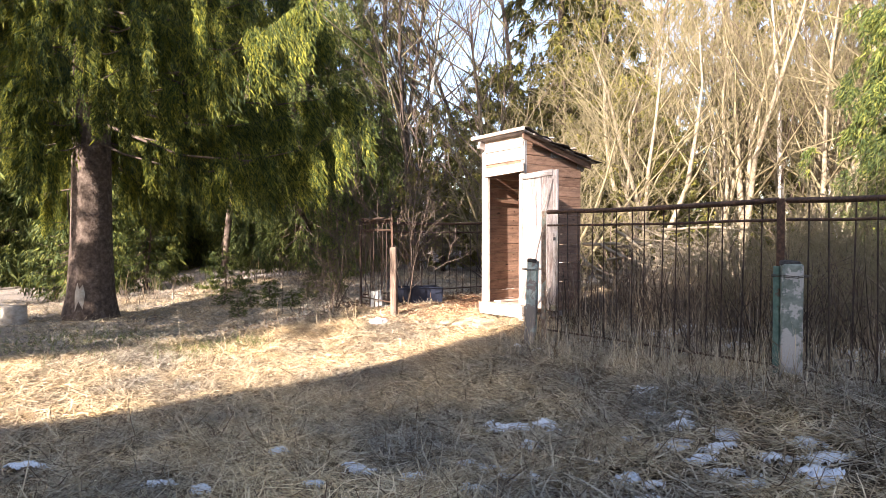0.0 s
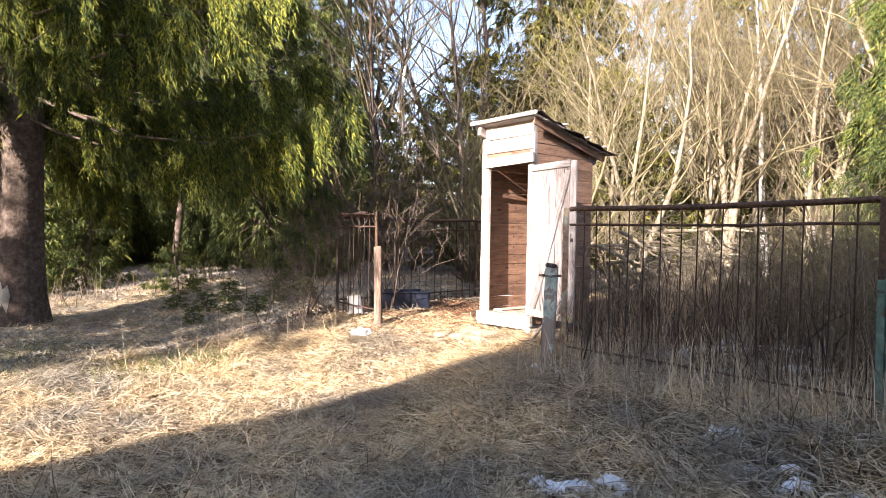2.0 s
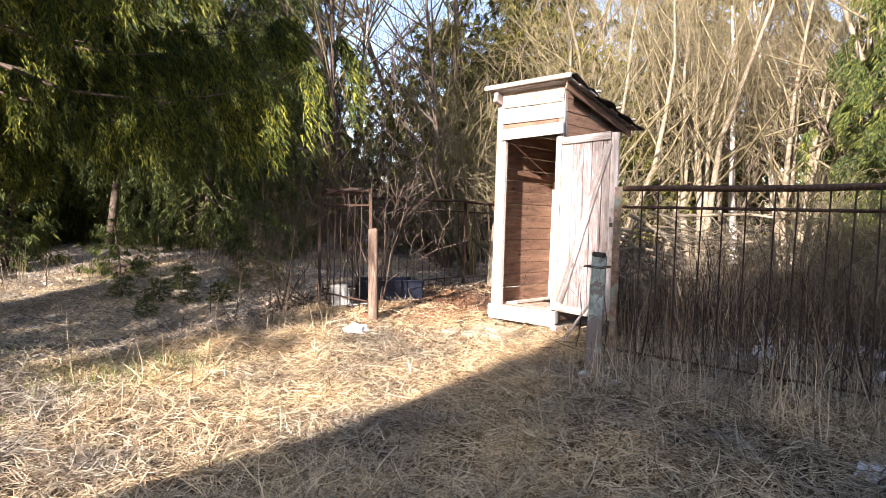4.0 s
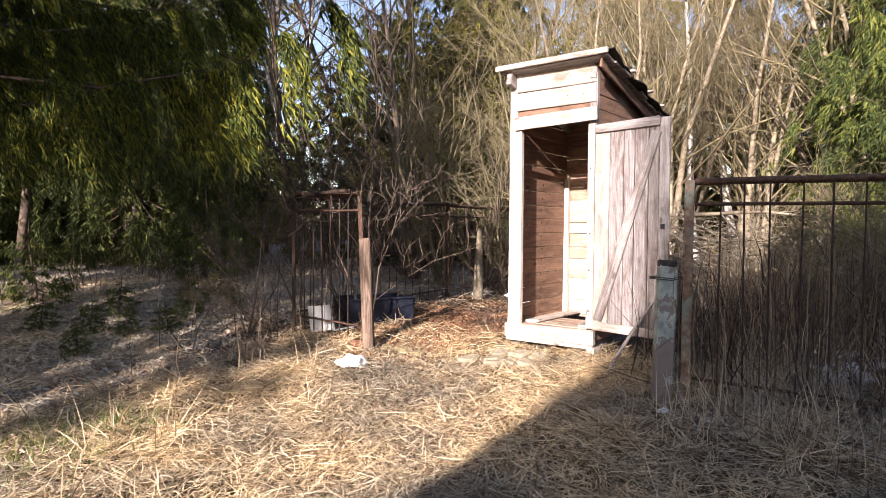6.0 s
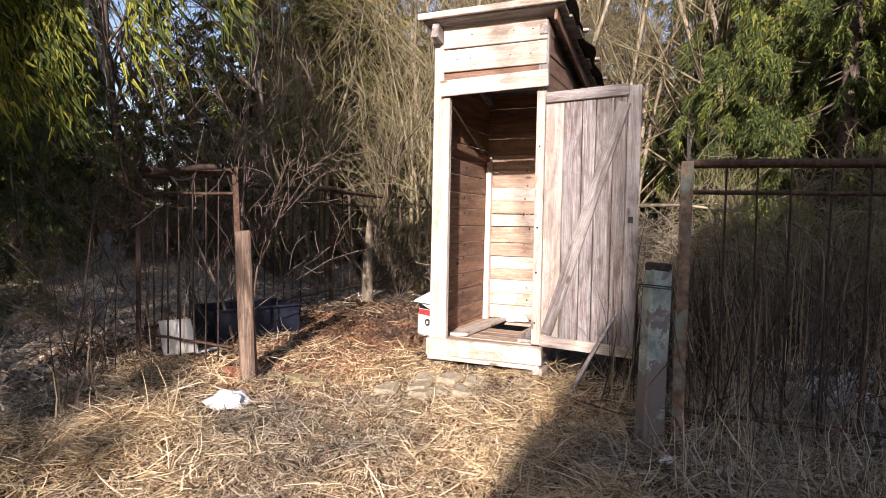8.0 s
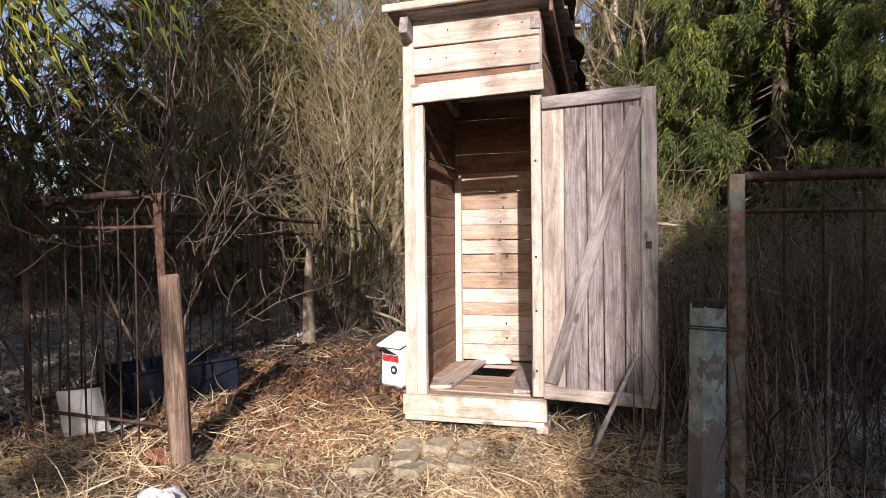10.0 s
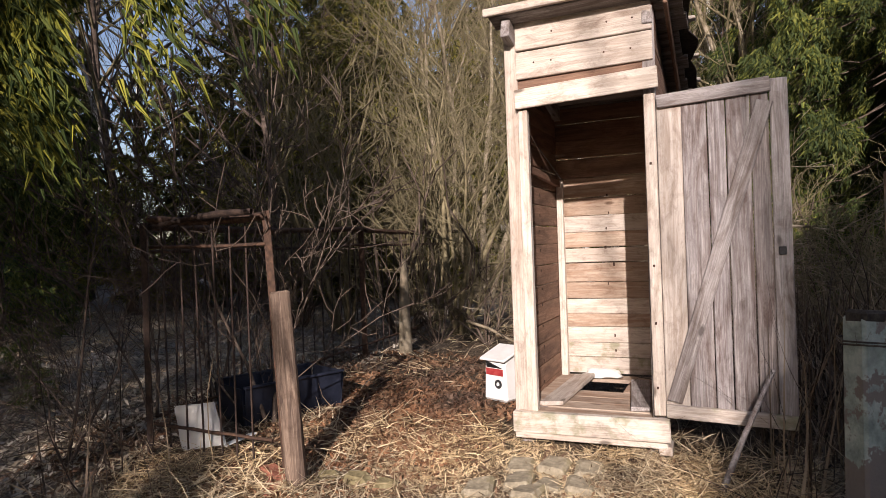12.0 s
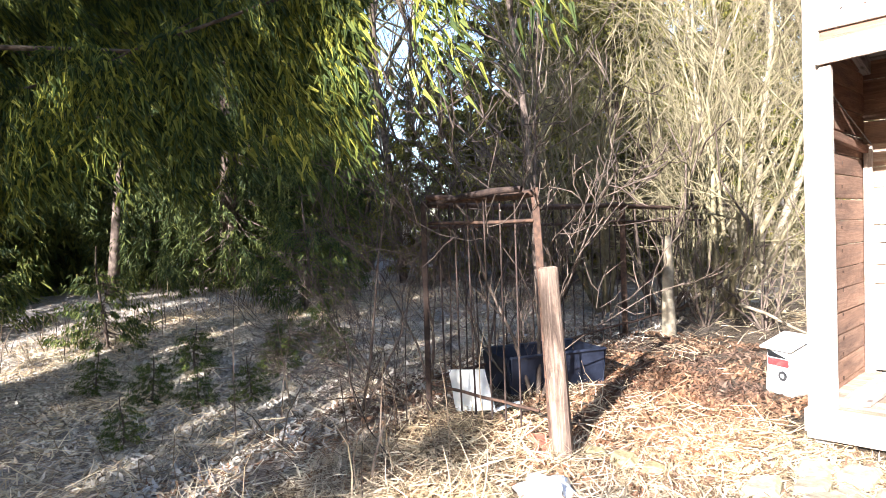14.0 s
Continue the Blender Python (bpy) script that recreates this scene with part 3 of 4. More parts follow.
def canister():
    c = thing("canister", (7.05, 7.58, z_at(7.05, 7.58)), "white plastic box with a red label beside the outhouse", "container", turn=-24)
    base = Matrix(WORLD[c])
    bm = box_bm(0.18, 0.23, 0.34, 0.02)
    for v in bm.verts:
        if v.co.z > 0.1:
            v.co.z += v.co.x * 0.35
            v.co.y *= 0.86
    part("body", bm, M_PLASTIC, c, "", base @ pose(0, 0, 0.17))
    part("lid", box_bm(0.25, 0.25, 0.02, 0.006), M_PLASTIC, c, "", base @ pose(0, 0, 0.352, 0, -19, 0))
    part("label", box_bm(0.004, 0.17, 0.05, 0.001), M_RED, c, "red printed label", base @ pose(-0.092, -0.005, 0.222))
    # A flat black triangle stands for the shaded hollow under the lid.
    bm = bmesh.new()
    bm.faces.new([bm.verts.new(p) for p in ((-0.0925, 0.085, 0.305), (-0.0925, 0.075, 0.252), (-0.0925, -0.09, 0.252))])
    bmesh.ops.solidify(bm, geom=bm.faces[:], thickness=0.003)
    part("dark_gap_plate", bm, M_BLACK, c, "black plate for the dark gap under the lid", base)
    bm = bmesh.new()
    bmesh.ops.create_cone(bm, cap_ends=True, segments=20, radius1=0.034, radius2=0.034, depth=0.004, matrix=pose(-0.092, -0.04, 0.135, 0, 90, 0))
    part("printed_disc", bm, M_BLACK, c, "dark round print", base)
    bm = bmesh.new()
    bmesh.ops.create_cone(bm, cap_ends=True, segments=20, radius1=0.014, radius2=0.014, depth=0.004, matrix=pose(-0.0945, -0.04, 0.135, 0, 90, 0))
    part("printed_centre", bm, M_PLASTIC, c, "", base)


canister()


# ---- gate posts and fences ----
def concrete_post(name, x, y, z0, z1, w, lean, label, paint=None):
    p = thing(name, (x, y, z0), label, "post")
    bm = box_bm(w, w, z1 - z0, 0.012, 0.006)
    for v in bm.verts:
        v.co.x *= 1 + 0.10 * (0.5 - v.co.z / (z1 - z0))
        v.co.y *= 1 + 0.10 * (0.5 - v.co.z / (z1 - z0))
    m = pose(x, y, (z0 + z1) / 2, lean[0], lean[1], 33)
    part("shaft", bm, paint or M_TEAL, p, "concrete shaft with flaking green paint", m, smooth=False)
    part("footing", box_bm(w * 1.14, w * 1.14, 0.3, 0.02, 0.014), M_MOSSSTONE, p, "mossy crumbling foot", pose(x, y, z0 + 0.06, lean[0], lean[1], 33))
    part("cap", box_bm(w * 1.05, w * 1.02, 0.05, 0.014, 0.012), M_FELT, p, "dark weathered top", pose(x + 0.003, y, z1 - 0.01, lean[0], lean[1], 33))
    for k, dz in enumerate((0.10, 0.112)):
        t = Tubes()
        r = w * 0.72
        ring = [(x + r * sx, y + r * sy, z1 - dz + 0.008 * math.sin(3 * i)) for i, (sx, sy) in enumerate(((-1, -1), (1, -1), (1, 1), (-1, 1), (-1, -1)))]
        t.add(ring, [0.004] * 5, 5)
        t.make("wire_tie", M_WIRE, p)
    return p


concrete_post("concrete_gate_post", 5.52, 5.50, 0.22, 1.29, 0.12, (1.5, 1), "square concrete post with flaking green paint and wire ties")
fence_stub = concrete_post("concrete_fence_post", 5.50, 2.49, 0.25, 1.36, 0.15, (0, -1), "square mottled concrete post with traces of green paint beside the fence", M_STUB)
plank("painted_strip", (5.455, 2.585, 0.4), (5.455, 2.585, 1.33), 0.05, 0.02, (-1, 0, 0), M_GREENIRON, fence_stub, "strip of dark green paint")


def rail(name, a, b, parent, wide=0.045, thick=0.04, material=None, sag=0.0):
    a, b = Vector(a), Vector(b)
    pts = []
    for k in range(7):
        q = a.lerp(b, k / 6)
        q.z += -sag * 4 * (k / 6) * (1 - k / 6) + pyr.uniform(-0.004, 0.004)
        pts.append(q)
    t = Tubes()
    t.add(pts, [wide * 0.62] * 7, 4)
    return t.make(name, material or M_RUST, parent, smooth=False)


def fence_panel(label, a, b, z0, top, gap, group="fence panels"):
    """An iron panel between two posts: top rail, second rail, bars and a low rail."""
    a, b = Vector(a), Vector(b)
    f = thing("fence_panel", (a.x, a.y, z0), label, "fence", group)
    run = (b - a).length
    rail("top_rail", (a.x, a.y, top), (b.x, b.y, top + 0.02), f, 0.04, sag=0.02)
    rail("second_rail", (a.x, a.y, top - 0.16), (b.x, b.y, top - 0.15), f, 0.02, sag=0.01)
    rail("low_rail", (a.x, a.y, z0 + 0.14), (b.x, b.y, z0 + 0.15), f, 0.018)
    count = int(run / gap)
    for k in range(1, count):
        q = a.lerp(b, (k + pyr.uniform(-0.12, 0.12)) / count)
        ln = Vector((pyr.uniform(-0.02, 0.02), pyr.uniform(-0.03, 0.03), 0))
        t = Tubes()
        t.add([(q.x, q.y, z0 + 0.02), (q.x + ln.x * 0.6, q.y + ln.y * 0.6, (z0 + top) / 2), (q.x + ln.x, q.y + ln.y, top)], [0.0065] * 3, 5)
        t.make("bar", M_RUSTBAR, f)
    return f


def iron_post(x, y, z0, z1, lean=(0, 0), label="rusted iron angle post", material=None, wide=0.06):
    p = thing("iron_post", (x, y, z0), label, "post", "iron posts")
    for k, (sx, sy) in enumerate(((wide, 0.012), (0.012, wide))):
        bm = box_bm(sx, sy, z1 - z0 + 0.1, 0.003)
        part("flange", bm, material or M_RUST, p, "", pose(x + (0 if k == 0 else -wide / 2 + 0.006), y + (0.0 if k else wide / 2 + 0.001), (z0 + z1) / 2 - 0.05, lean[0], lean[1], 0))
    return p


iron_post(5.60, 5.36, 0.30, 1.88, label="rusted iron gate post with pale flaking paint", material=M_POSTRUST, wide=0.06)
iron_post(5.58, 2.60, 0.30, 1.90, label="rusted iron fence post with a trace of green paint", wide=0.06)
iron_post(5.58, -0.30, 0.30, 1.90)
iron_post(5.40, 9.36, 0.36, 1.84, (2, -1.5), label="thin rusted iron post at the fence corner", material=M_RUSTBAR, wide=0.045)
iron_post(5.38, 8.34, 0.34, 1.87, (-4.0, 1.0), wide=0.045)
fence_panel("rusted iron fence panel along the dead weeds", (5.60, 5.33, 0), (5.58, 2.63, 0), 0.33, 1.87, 0.165)
fence_panel("rusted iron fence panel along the dead weeds", (5.58, 2.57, 0), (5.58, -0.27, 0), 0.33, 1.88, 0.165)
fence_panel("rusted iron fence panel beside the gateway", (5.37, 8.40, 0), (5.40, 9.33, 0), 0.42, 1.84, 0.13)
fence_panel("rusted iron fence panel behind the brush", (5.45, 9.38, 0), (8.4, 9.55, 0), 0.46, 1.82, 0.17)
fence_panel("rusted iron fence panel behind the brush", (8.45, 9.55, 0), (11.5, 9.7, 0), 0.46, 1.82, 0.17)
iron_post(8.43, 9.57, 0.4, 1.86)
plank_stake = thing("wooden_stake", (5.28, 8.17, 0.25), "thick worn wooden stake tied against the gate post", "stake")
plank("shaft", (5.27, 8.15, 0.12), (5.34, 8.29, 1.41), 0.105, 0.06, (-0.93, -0.35, 0), M_STAKE, plank_stake, bevel=0.012, jitter=0.008)
t = Tubes()
t.add([(5.26, 8.40, 1.86), (5.27, 8.62, 1.86), (5.36, 8.95, 1.85), (5.42, 9.42, 1.80)], [0.018, 0.022, 0.02, 0.016], 6)
tagged(t.make("dead_branch", M_RUSTBAR), "dead branch lying along the fence's top rail", "branch")


def white_sheet():
    s = thing("white_panel", (5.5, 8.95, 0.4), "bent white metal sheet leaning in the weeds", "panel")
    bm = bmesh.new()
    ring = [bm.verts.new(p) for p in ((5.53, 9.31, 0.655), (5.53, 8.985, 0.70), (5.47, 8.846, 0.465), (5.47, 9.19, 0.392))]
    bm.faces.new(ring)
    bmesh.ops.subdivide_edges(bm, edges=bm.edges[:], cuts=5, use_grid_fill=True)
    for v in bm.verts:
        v.co.x += 0.018 * noise.noise(v.co * 7)
    ext = bmesh.ops.extrude_face_region(bm, geom=bm.faces[:])
    for v in ext["geom"]:
        if isinstance(v, bmesh.types.BMVert):
            v.co.x += 0.01
    bmesh.ops.recalc_face_normals(bm, faces=bm.faces[:])
    part("sheet", bm, M_PLASTIC, s)
    plank("flap", (5.48, 8.87, 0.45), (5.76, 8.86, 0.455), 0.05, 0.01, (0, 0, 1), M_PLASTIC, s)


white_sheet()


def blue_crate():
    c = thing("plastic_trough", (6.33, 9.08, z_at(6.33, 9.08)), "low dark blue plastic trough in the leaf litter", "trough", turn=-23.6)
    base = WORLD[c]
    L, W, H = 0.80, 0.42, 0.27
    for sx in (-1, 1):
        part("end_wall", box_bm(0.014, W, H, 0.004), M_BLUE, c, "", base @ pose(sx * L / 2, 0, H / 2, 0, sx * 6, 0))
    for sy in (-1, 1):
        part("side_wall", box_bm(L - 0.02, 0.014, H, 0.004), M_BLUE, c, "", base @ pose(0, sy * W / 2, H / 2, -sy * 6, 0, 0))
        part("rim", box_bm(L, 0.04, 0.018, 0.005), M_BLUE, c, "", base @ pose(0, sy * (W / 2 + 0.02), H + 0.004))
    part("floor", box_bm(L - 0.03, W - 0.03, 0.014, 0.003), M_BLUE, c, "", base @ pose(0, 0, 0.012))


blue_crate()


def leaning_stick():
    t = Tubes()
    t.add([(5.86, 6.06, 0.37), (5.99, 5.95, 0.62), (6.14, 5.80, 0.93)], [0.017, 0.015, 0.012], 6)
    tagged(t.make("stick", M_GREY), "bare stick leaning against the outhouse door", "stick")


leaning_stick()


# ---- paving stones, bricks, lumps of snow ----
def stones():
    s = thing("stone_step", (5.7, 6.98, 0.37), "worn paving stones sunk before the outhouse", "step")
    for x, y, a in ((5.58, 7.24, 12), (5.73, 7.07, 3), (5.73, 6.90, -5), (5.74, 6.74, 6), (5.93, 6.92, -3), (5.92, 6.72, 8), (5.60, 6.98, -8), (5.90, 7.1, 4)):
        bm = box_bm(0.175, 0.158, 0.09, 0.02, 0.014)
        part("stone", bm, M_STONE, s, "", pose(x, y, z_at(x, y) - 0.012, pyr.uniform(-6, 6), pyr.uniform(-6, 6), a))
    edge = thing("earth_step", (5.5, 7.9, 0.38), "mossy concrete edge under the grass by the gateway", "step")
    for k in range(3):
        y = 8.08 - 0.17 * k
        part("block", box_bm(0.10, 0.15, 0.16, 0.03, 0.016), M_MOSSSTONE, edge, "", pose(5.44 + 0.02 * k, y, z_at(5.44, y) - 0.035, 0, -14, pyr.uniform(-8, 8)))


stones()
for x, y, a in ((5.24, 8.30, 20), (5.36, 8.40, 65)):
    tagged(part("brick", box_bm(0.2, 0.1, 0.07, 0.008, 0.006), M_BRICK, None, "", pose(x, y, z_at(x, y) - 0.005, 8, -6, a)), "broken red brick beside the wooden stake", "brick")


def snow_patch(x, y, rx, ry, turn, seed, tall=0.05, label="thin patch of old snow in the dry grass"):
    """A low ragged mound that follows the ground."""
    g = np.random.default_rng(seed)
    bm = bmesh.new()
    bmesh.ops.create_grid(bm, x_segments=26, y_segments=26, size=1.25)
    ca, sa = math.cos(radians(turn)), math.sin(radians(turn))
    off = Vector((seed * 2.3, seed * 1.1, 0))
    for v in bm.verts:
        d = v.co.length + 0.75 * noise.noise(v.co * 1.7 + off) + 0.7 * noise.noise(v.co * 4.5 + off)
        px, py = x + rx * v.co.x * ca - ry * v.co.y * sa, y + rx * v.co.x * sa + ry * v.co.y * ca
        k = 0.95 - d
        v.co = Vector((px, py, z_at(px, py) + (tall * min(1.0, max(k, -0.6) * 2.2) + 0.024 + 0.012 * noise.noise(Vector((px, py, 0)) * 22))))
        v.tag = k < -0.12
    bmesh.ops.delete(bm, geom=[v for v in bm.verts if v.tag], context="VERTS")
    return tagged(part("snow_patch", bm, M_SNOW, smooth=True), label, "snow", "snow patches")


PATCHES = ((0.36, 5.1, 0.24, 0.1), (1.0, 4.2, 0.14, 0.07), (1.16, 3.9, 0.1, 0.06), (1.83, 4.34, 0.1, 0.06), (1.74, 3.59, 0.1, 0.05), (2.12, 3.7, 0.16, 0.09),
           (2.33, 3.38, 0.13, 0.07), (2.49, 2.98, 0.15, 0.08), (2.79, 2.97, 0.1, 0.05), (3.37, 3.83, 0.06, 0.04), (3.34, 2.73, 0.11, 0.05), (3.79, 2.8, 0.12, 0.05),
           (3.29, 2.46, 0.14, 0.08), (3.35, 2.3, 0.1, 0.06), (4.17, 2.64, 0.16, 0.08), (4.35, 2.74, 0.12, 0.05), (3.85, 2.51, 0.14, 0.06), (4.0, 2.26, 0.18, 0.08),
           (3.78, 2.25, 0.15, 0.07), (3.74, 2.08, 0.15, 0.07), (3.71, 1.89, 0.13, 0.07), (4.1, 1.96, 0.16, 0.07), (4.07, 1.72, 0.2, 0.08), (4.31, 1.69, 0.2, 0.08),
           (7.6, 3.8, 0.6, 0.3), (7.2, 2.5, 0.5, 0.3), (5.21, 5.11, 0.07, 0.05), (5.16, 5.38, 0.05, 0.03), (6.81, 4.55, 0.16, 0.1), (7.1, 4.3, 0.3, 0.14),
           (8.6, 4.2, 0.5, 0.3), (9.5, 2.6, 0.7, 0.3))
for k, (x, y, rx, ry) in enumerate(PATCHES):
    snow_patch(x, y, rx * 0.68, ry * 0.7, -40 + 17 * math.sin(k * 2.3), k + 1, 0.032)
gs = np.random.default_rng(77)
for k in range(30):
    x, y, s = (2.4 + 2.3 * gs.random(), 1.2 + 2.6 * gs.random(), 0.03 + 0.055 * gs.random()) if k < 22 else (6.3 + 2.6 * gs.random(), 1.0 + 3.6 * gs.random(), 0.12 + 0.15 * gs.random())
    snow_patch(x, y, s * 1.6, s, -40 + 40 * gs.standard_normal(), 60 + k, 0.03)
crumpled("snow_lump", (4.93, 8.05, z_at(4.93, 8.05) + 0.05), (0.10, 0.13, 0.055), M_SNOW, "small white lump of snow on the straw", "snow", 9, 0.7)


# ---- trees ----
def spruce_mesh(seed, tall, base, reach, step_z, per, spray, pieces, piece_len, hang, upto=None, droop=0.3, slim=0.11, low=0.7, clumps=4.5, rise=0.16, lateral=0.4, inner=0.12, wild=0.5, cross=False, west=1.0):
    """Trunk-and-limb tubes and needle pieces of a drooping spruce at the origin. upto: above it the crown is coarser."""
    g = np.random.default_rng(seed)
    limbs = Tubes()
    V, N = [], 0
    z = base
    while z < tall - 0.3:
        coarse = upto is not None and z > upto
        f = (z - base) / (tall - base)
        ln = reach * (1 - f) ** 0.8 * (low + (1 - low) * min(1, f * 6)) + 0.15
        for k in range(per):
            az = 2 * np.pi * (k + g.random()) / per
            L = ln * (0.74 + 0.34 * g.random())
            d = np.array([math.cos(az), math.sin(az), 0])
            if d[0] < -0.3:
                L *= west
            elif west < 1 and d[0] > 0.7:
                L *= 0.84
            s = np.linspace(0, 1, 6)
            sag = (droop - droop * 0.9 * f) * L
            path = d * (s * L)[:, None] + np.array([0, 0, 1.0]) * (z + 0.05 * g.standard_normal() - sag * np.sin(s * 2.3) + rise * L * s ** 3)[:, None]
            path[1:, :2] += 0.04 * L * g.standard_normal((5, 2)) * s[1:, None]
            r = 0.006 + 0.0042 * L
            limbs.add(path, r * (1.05 - s), 4)
            n = max(4, int(L * spray * (0.45 if coarse else 1)))
            knots = max(3, int(L * clumps))
            which = g.integers(0, knots, n)
            t = np.clip((inner + (1.02 - inner) * g.random(knots) ** 0.7)[which] + 0.05 * g.standard_normal(n) / max(L, 0.5), 0.05, 1.04)
            p0 = np.stack([np.interp(t, s, path[:, i]) for i in range(3)], -1)
            side = np.array([-d[1], d[0], 0])
            out = (g.choice([-1, 1], knots) * (0.06 + 0.4 * g.random(knots)))[which] * (1.1 - t * 0.75) + 0.05 * g.standard_normal(n)
            twig = side * (out * min(L, 2.6) * lateral)[:, None] + d * (0.12 + 0.22 * g.random(n))[:, None] * 0.8
            down = hang * (0.35 + 0.9 * g.random(n)) * (1 - 0.4 * f)
            m = max(3, int(pieces * (0.5 if coarse else 1)))
            u = (np.arange(m) + 0.4) / m
            q = p0[:, None] + twig[:, None] * np.minimum(u * 1.5, 1)[None, :, None] + np.array([0, 0, -1.0]) * (down[:, None] * u[None] ** 1.4)[..., None]
            q = q.reshape(-1, 3)
            c = len(q)
            q += 0.02 * g.standard_normal((c, 3))
            dr = g.standard_normal((c, 3)) * np.array([wild, wild, wild * 0.7]) + np.array([0, 0, -0.9]) + np.repeat(twig / (np.linalg.norm(twig, axis=1)[:, None] + 1e-6), m, 0) * 0.5
            dr /= np.linalg.norm(dr, axis=1)[:, None]
            wv = np.cross(dr, g.standard_normal((c, 3)))
            wv /= np.linalg.norm(wv, axis=1)[:, None] + 1e-9
            pl = (piece_len * (0.6 + 0.8 * g.random(c)) * (1.7 if coarse else 1))[:, None]
            pw = pl * slim
            V.append(np.stack([q - wv * pw, q + wv * pw, q + dr * pl], 1).reshape(-1, 3))
            if cross and not coarse:
                w2 = np.cross(dr, wv)
                V.append(np.stack([q - w2 * pw, q + w2 * pw, q + dr * pl], 1).reshape(-1, 3))
            N += c
        z += step_z * (0.8 + 0.4 * g.random()) * (1.6 if coarse else 1)
    V = np.concatenate(V)
    return limbs, V, np.arange(len(V)).reshape(-1, 3)


def trunk_tube(tall, r0, flare, g, n=12, sides=10):
    t = Tubes()
    s = np.linspace(0, 1, n) ** 1.6
    pts = np.stack([0.05 * np.sin(s * 5), 0.05 * np.cos(s * 4) - 0.05, s * tall - 0.15 * (s == 0)], -1)
    rad = r0 * (1 - s) ** 0.85 + 0.01 + flare * r0 * np.exp(-s * tall / 0.35)
    t.add(pts, rad, sides)
    return t


def spruce(name, at, label, seed, tall, base, reach, step_z, per, spray, pieces, piece_len, hang, r0, upto=None, droop=0.3, low=0.7, slim=0.11, rise=0.16, needle=None, category="tree", group="", **more):
    g = np.random.default_rng(seed)
    ob = thing(name, at, label, category, group)
    m = WORLD[ob]
    trunk_tube(tall, r0, 0.45, g).make("trunk", M_BARK, ob, "", m)
    limbs, v, f = spruce_mesh(seed, tall, base, reach, step_z, per, spray, pieces, piece_len, hang, upto, droop, slim, low, rise=rise, **more)
    tagged(limbs.make("branchwork", M_BARK, ob, "", m), kind="stuff")
    part_np("crown", v, f, needle or M_NEEDLE, ob, "drooping green needle sprays", m)
    return ob


big = spruce("spruce", (1.98, 13.3, z_at(1.98, 13.3)), "large old spruce with low drooping branches and stripped bark", 3, 21.0, 3.3, 5.8, 0.34, 8, 60, 18, 0.095, 0.8, 0.36, upto=7.0, droop=0.17, low=0.97, slim=0.1, rise=0.05, lateral=0.16, inner=0.06, wild=0.34, clumps=2.6, cross=True, west=0.45, group="spruces")
bare = Tubes()
bare.add([(-0.18, -0.25, 0.05), (-0.17, -0.24, 0.5), (-0.15, -0.2, 1.0)], [0.16, 0.13, 0.06], 7)
bare.make("bare_wood", M_BAREBARK, big, "pale stripped bark at the foot", WORLD[big])
spruce("spruce", (9.4, 20.4, z_at(9.4, 20.4)), "tall dark spruce with drooping branches", 8, 19.0, 0.4, 3.9, 0.38, 8, 18, 16, 0.13, 0.7, 0.22, upto=9.0, needle=M_NEEDLEFAR, group="spruces")
mid = spruce("spruce", (5.0, 24.0, z_at(5.0, 24.0)), "tall dark spruce at the edge of the clearing", 12, 18.0, 0.4, 3.4, 0.45, 8, 11, 10, 0.28, 0.6, 0.2, upto=9.0, needle=M_NEEDLEFAR, group="spruces")
# The next three spruces stand out of view, added to cast shade.
spruce("spruce", (-7.0, 9.7, z_at(-7.0, 9.7)), "broad spruce that shades the litter by the fence", 19, 6.7, 1.4, 3.4, 0.36, 8, 10, 8, 0.3, 0.6, 0.16, group="spruces")
spruce("spruce", (-7.0, 7.5, z_at(-7.0, 7.5)), "unseen spruce with a high crown, added to shade the fence corner", 23, 13.0, 5.2, 2.2, 0.36, 8, 9, 8, 0.24, 0.35, 0.12, group="spruces")
spruce("spruce", (-8.5, 11.2, z_at(-8.5, 11.2)), "tall thin spruce whose crown shades the old spruce", 29, 11.0, 4.6, 2.4, 0.6, 5, 4, 7, 0.24, 0.5, 0.18, group="spruces")
gold = spruce("spruce", (16.5, 15.2, z_at(16.5, 15.2)), "sunlit yellow-green spruce behind bare trees", 15, 17.0, 0.8, 3.2, 0.55, 6, 8, 10, 0.29, 0.5, 0.18, upto=11.0, needle=M_NEEDLEGOLD, group="far spruces")
# The last two, out of view behind the house, are added for shade.
for k, (x, y, s) in enumerate(((2.4, 25, 1.0), (3.7, 22.8, 0.9), (0.4, 24.2, 1.0), (7.2, 26.5, 1.1), (4.4, 30, 1.3), (12.6, 21.5, 0.55), (8.5, 27, 1.1), (0.6, 29, 1.2), (12.2, 26, 1.0), (-13.5, -4.0, 0.95), (-15.0, -7.5, 1.0))):
    copy_thing(mid, pose(x, y, z_at(x, y), 0, 0, 47 * k) @ Matrix.Diagonal((s, s, s, 1)))
for k, (x, y, s) in enumerate(((21, 17, 1.05), (24, 13.5, 1.1), (26, 20, 1.2), (28, 10, 1.15), (27, 5.5, 1.1), (23.5, 1.5, 1.1), (31, 15, 1.2), (30, 0, 1.2), (17.5, 28, 1.2))):
    copy_thing(gold, pose(x, y, z_at(x, y), 0, 0, 61 * k) @ Matrix.Diagonal((s, s, s, 1)))
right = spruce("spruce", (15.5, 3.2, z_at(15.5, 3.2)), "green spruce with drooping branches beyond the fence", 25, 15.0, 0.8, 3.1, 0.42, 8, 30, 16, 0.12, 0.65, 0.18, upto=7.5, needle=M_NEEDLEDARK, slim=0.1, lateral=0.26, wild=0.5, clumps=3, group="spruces")
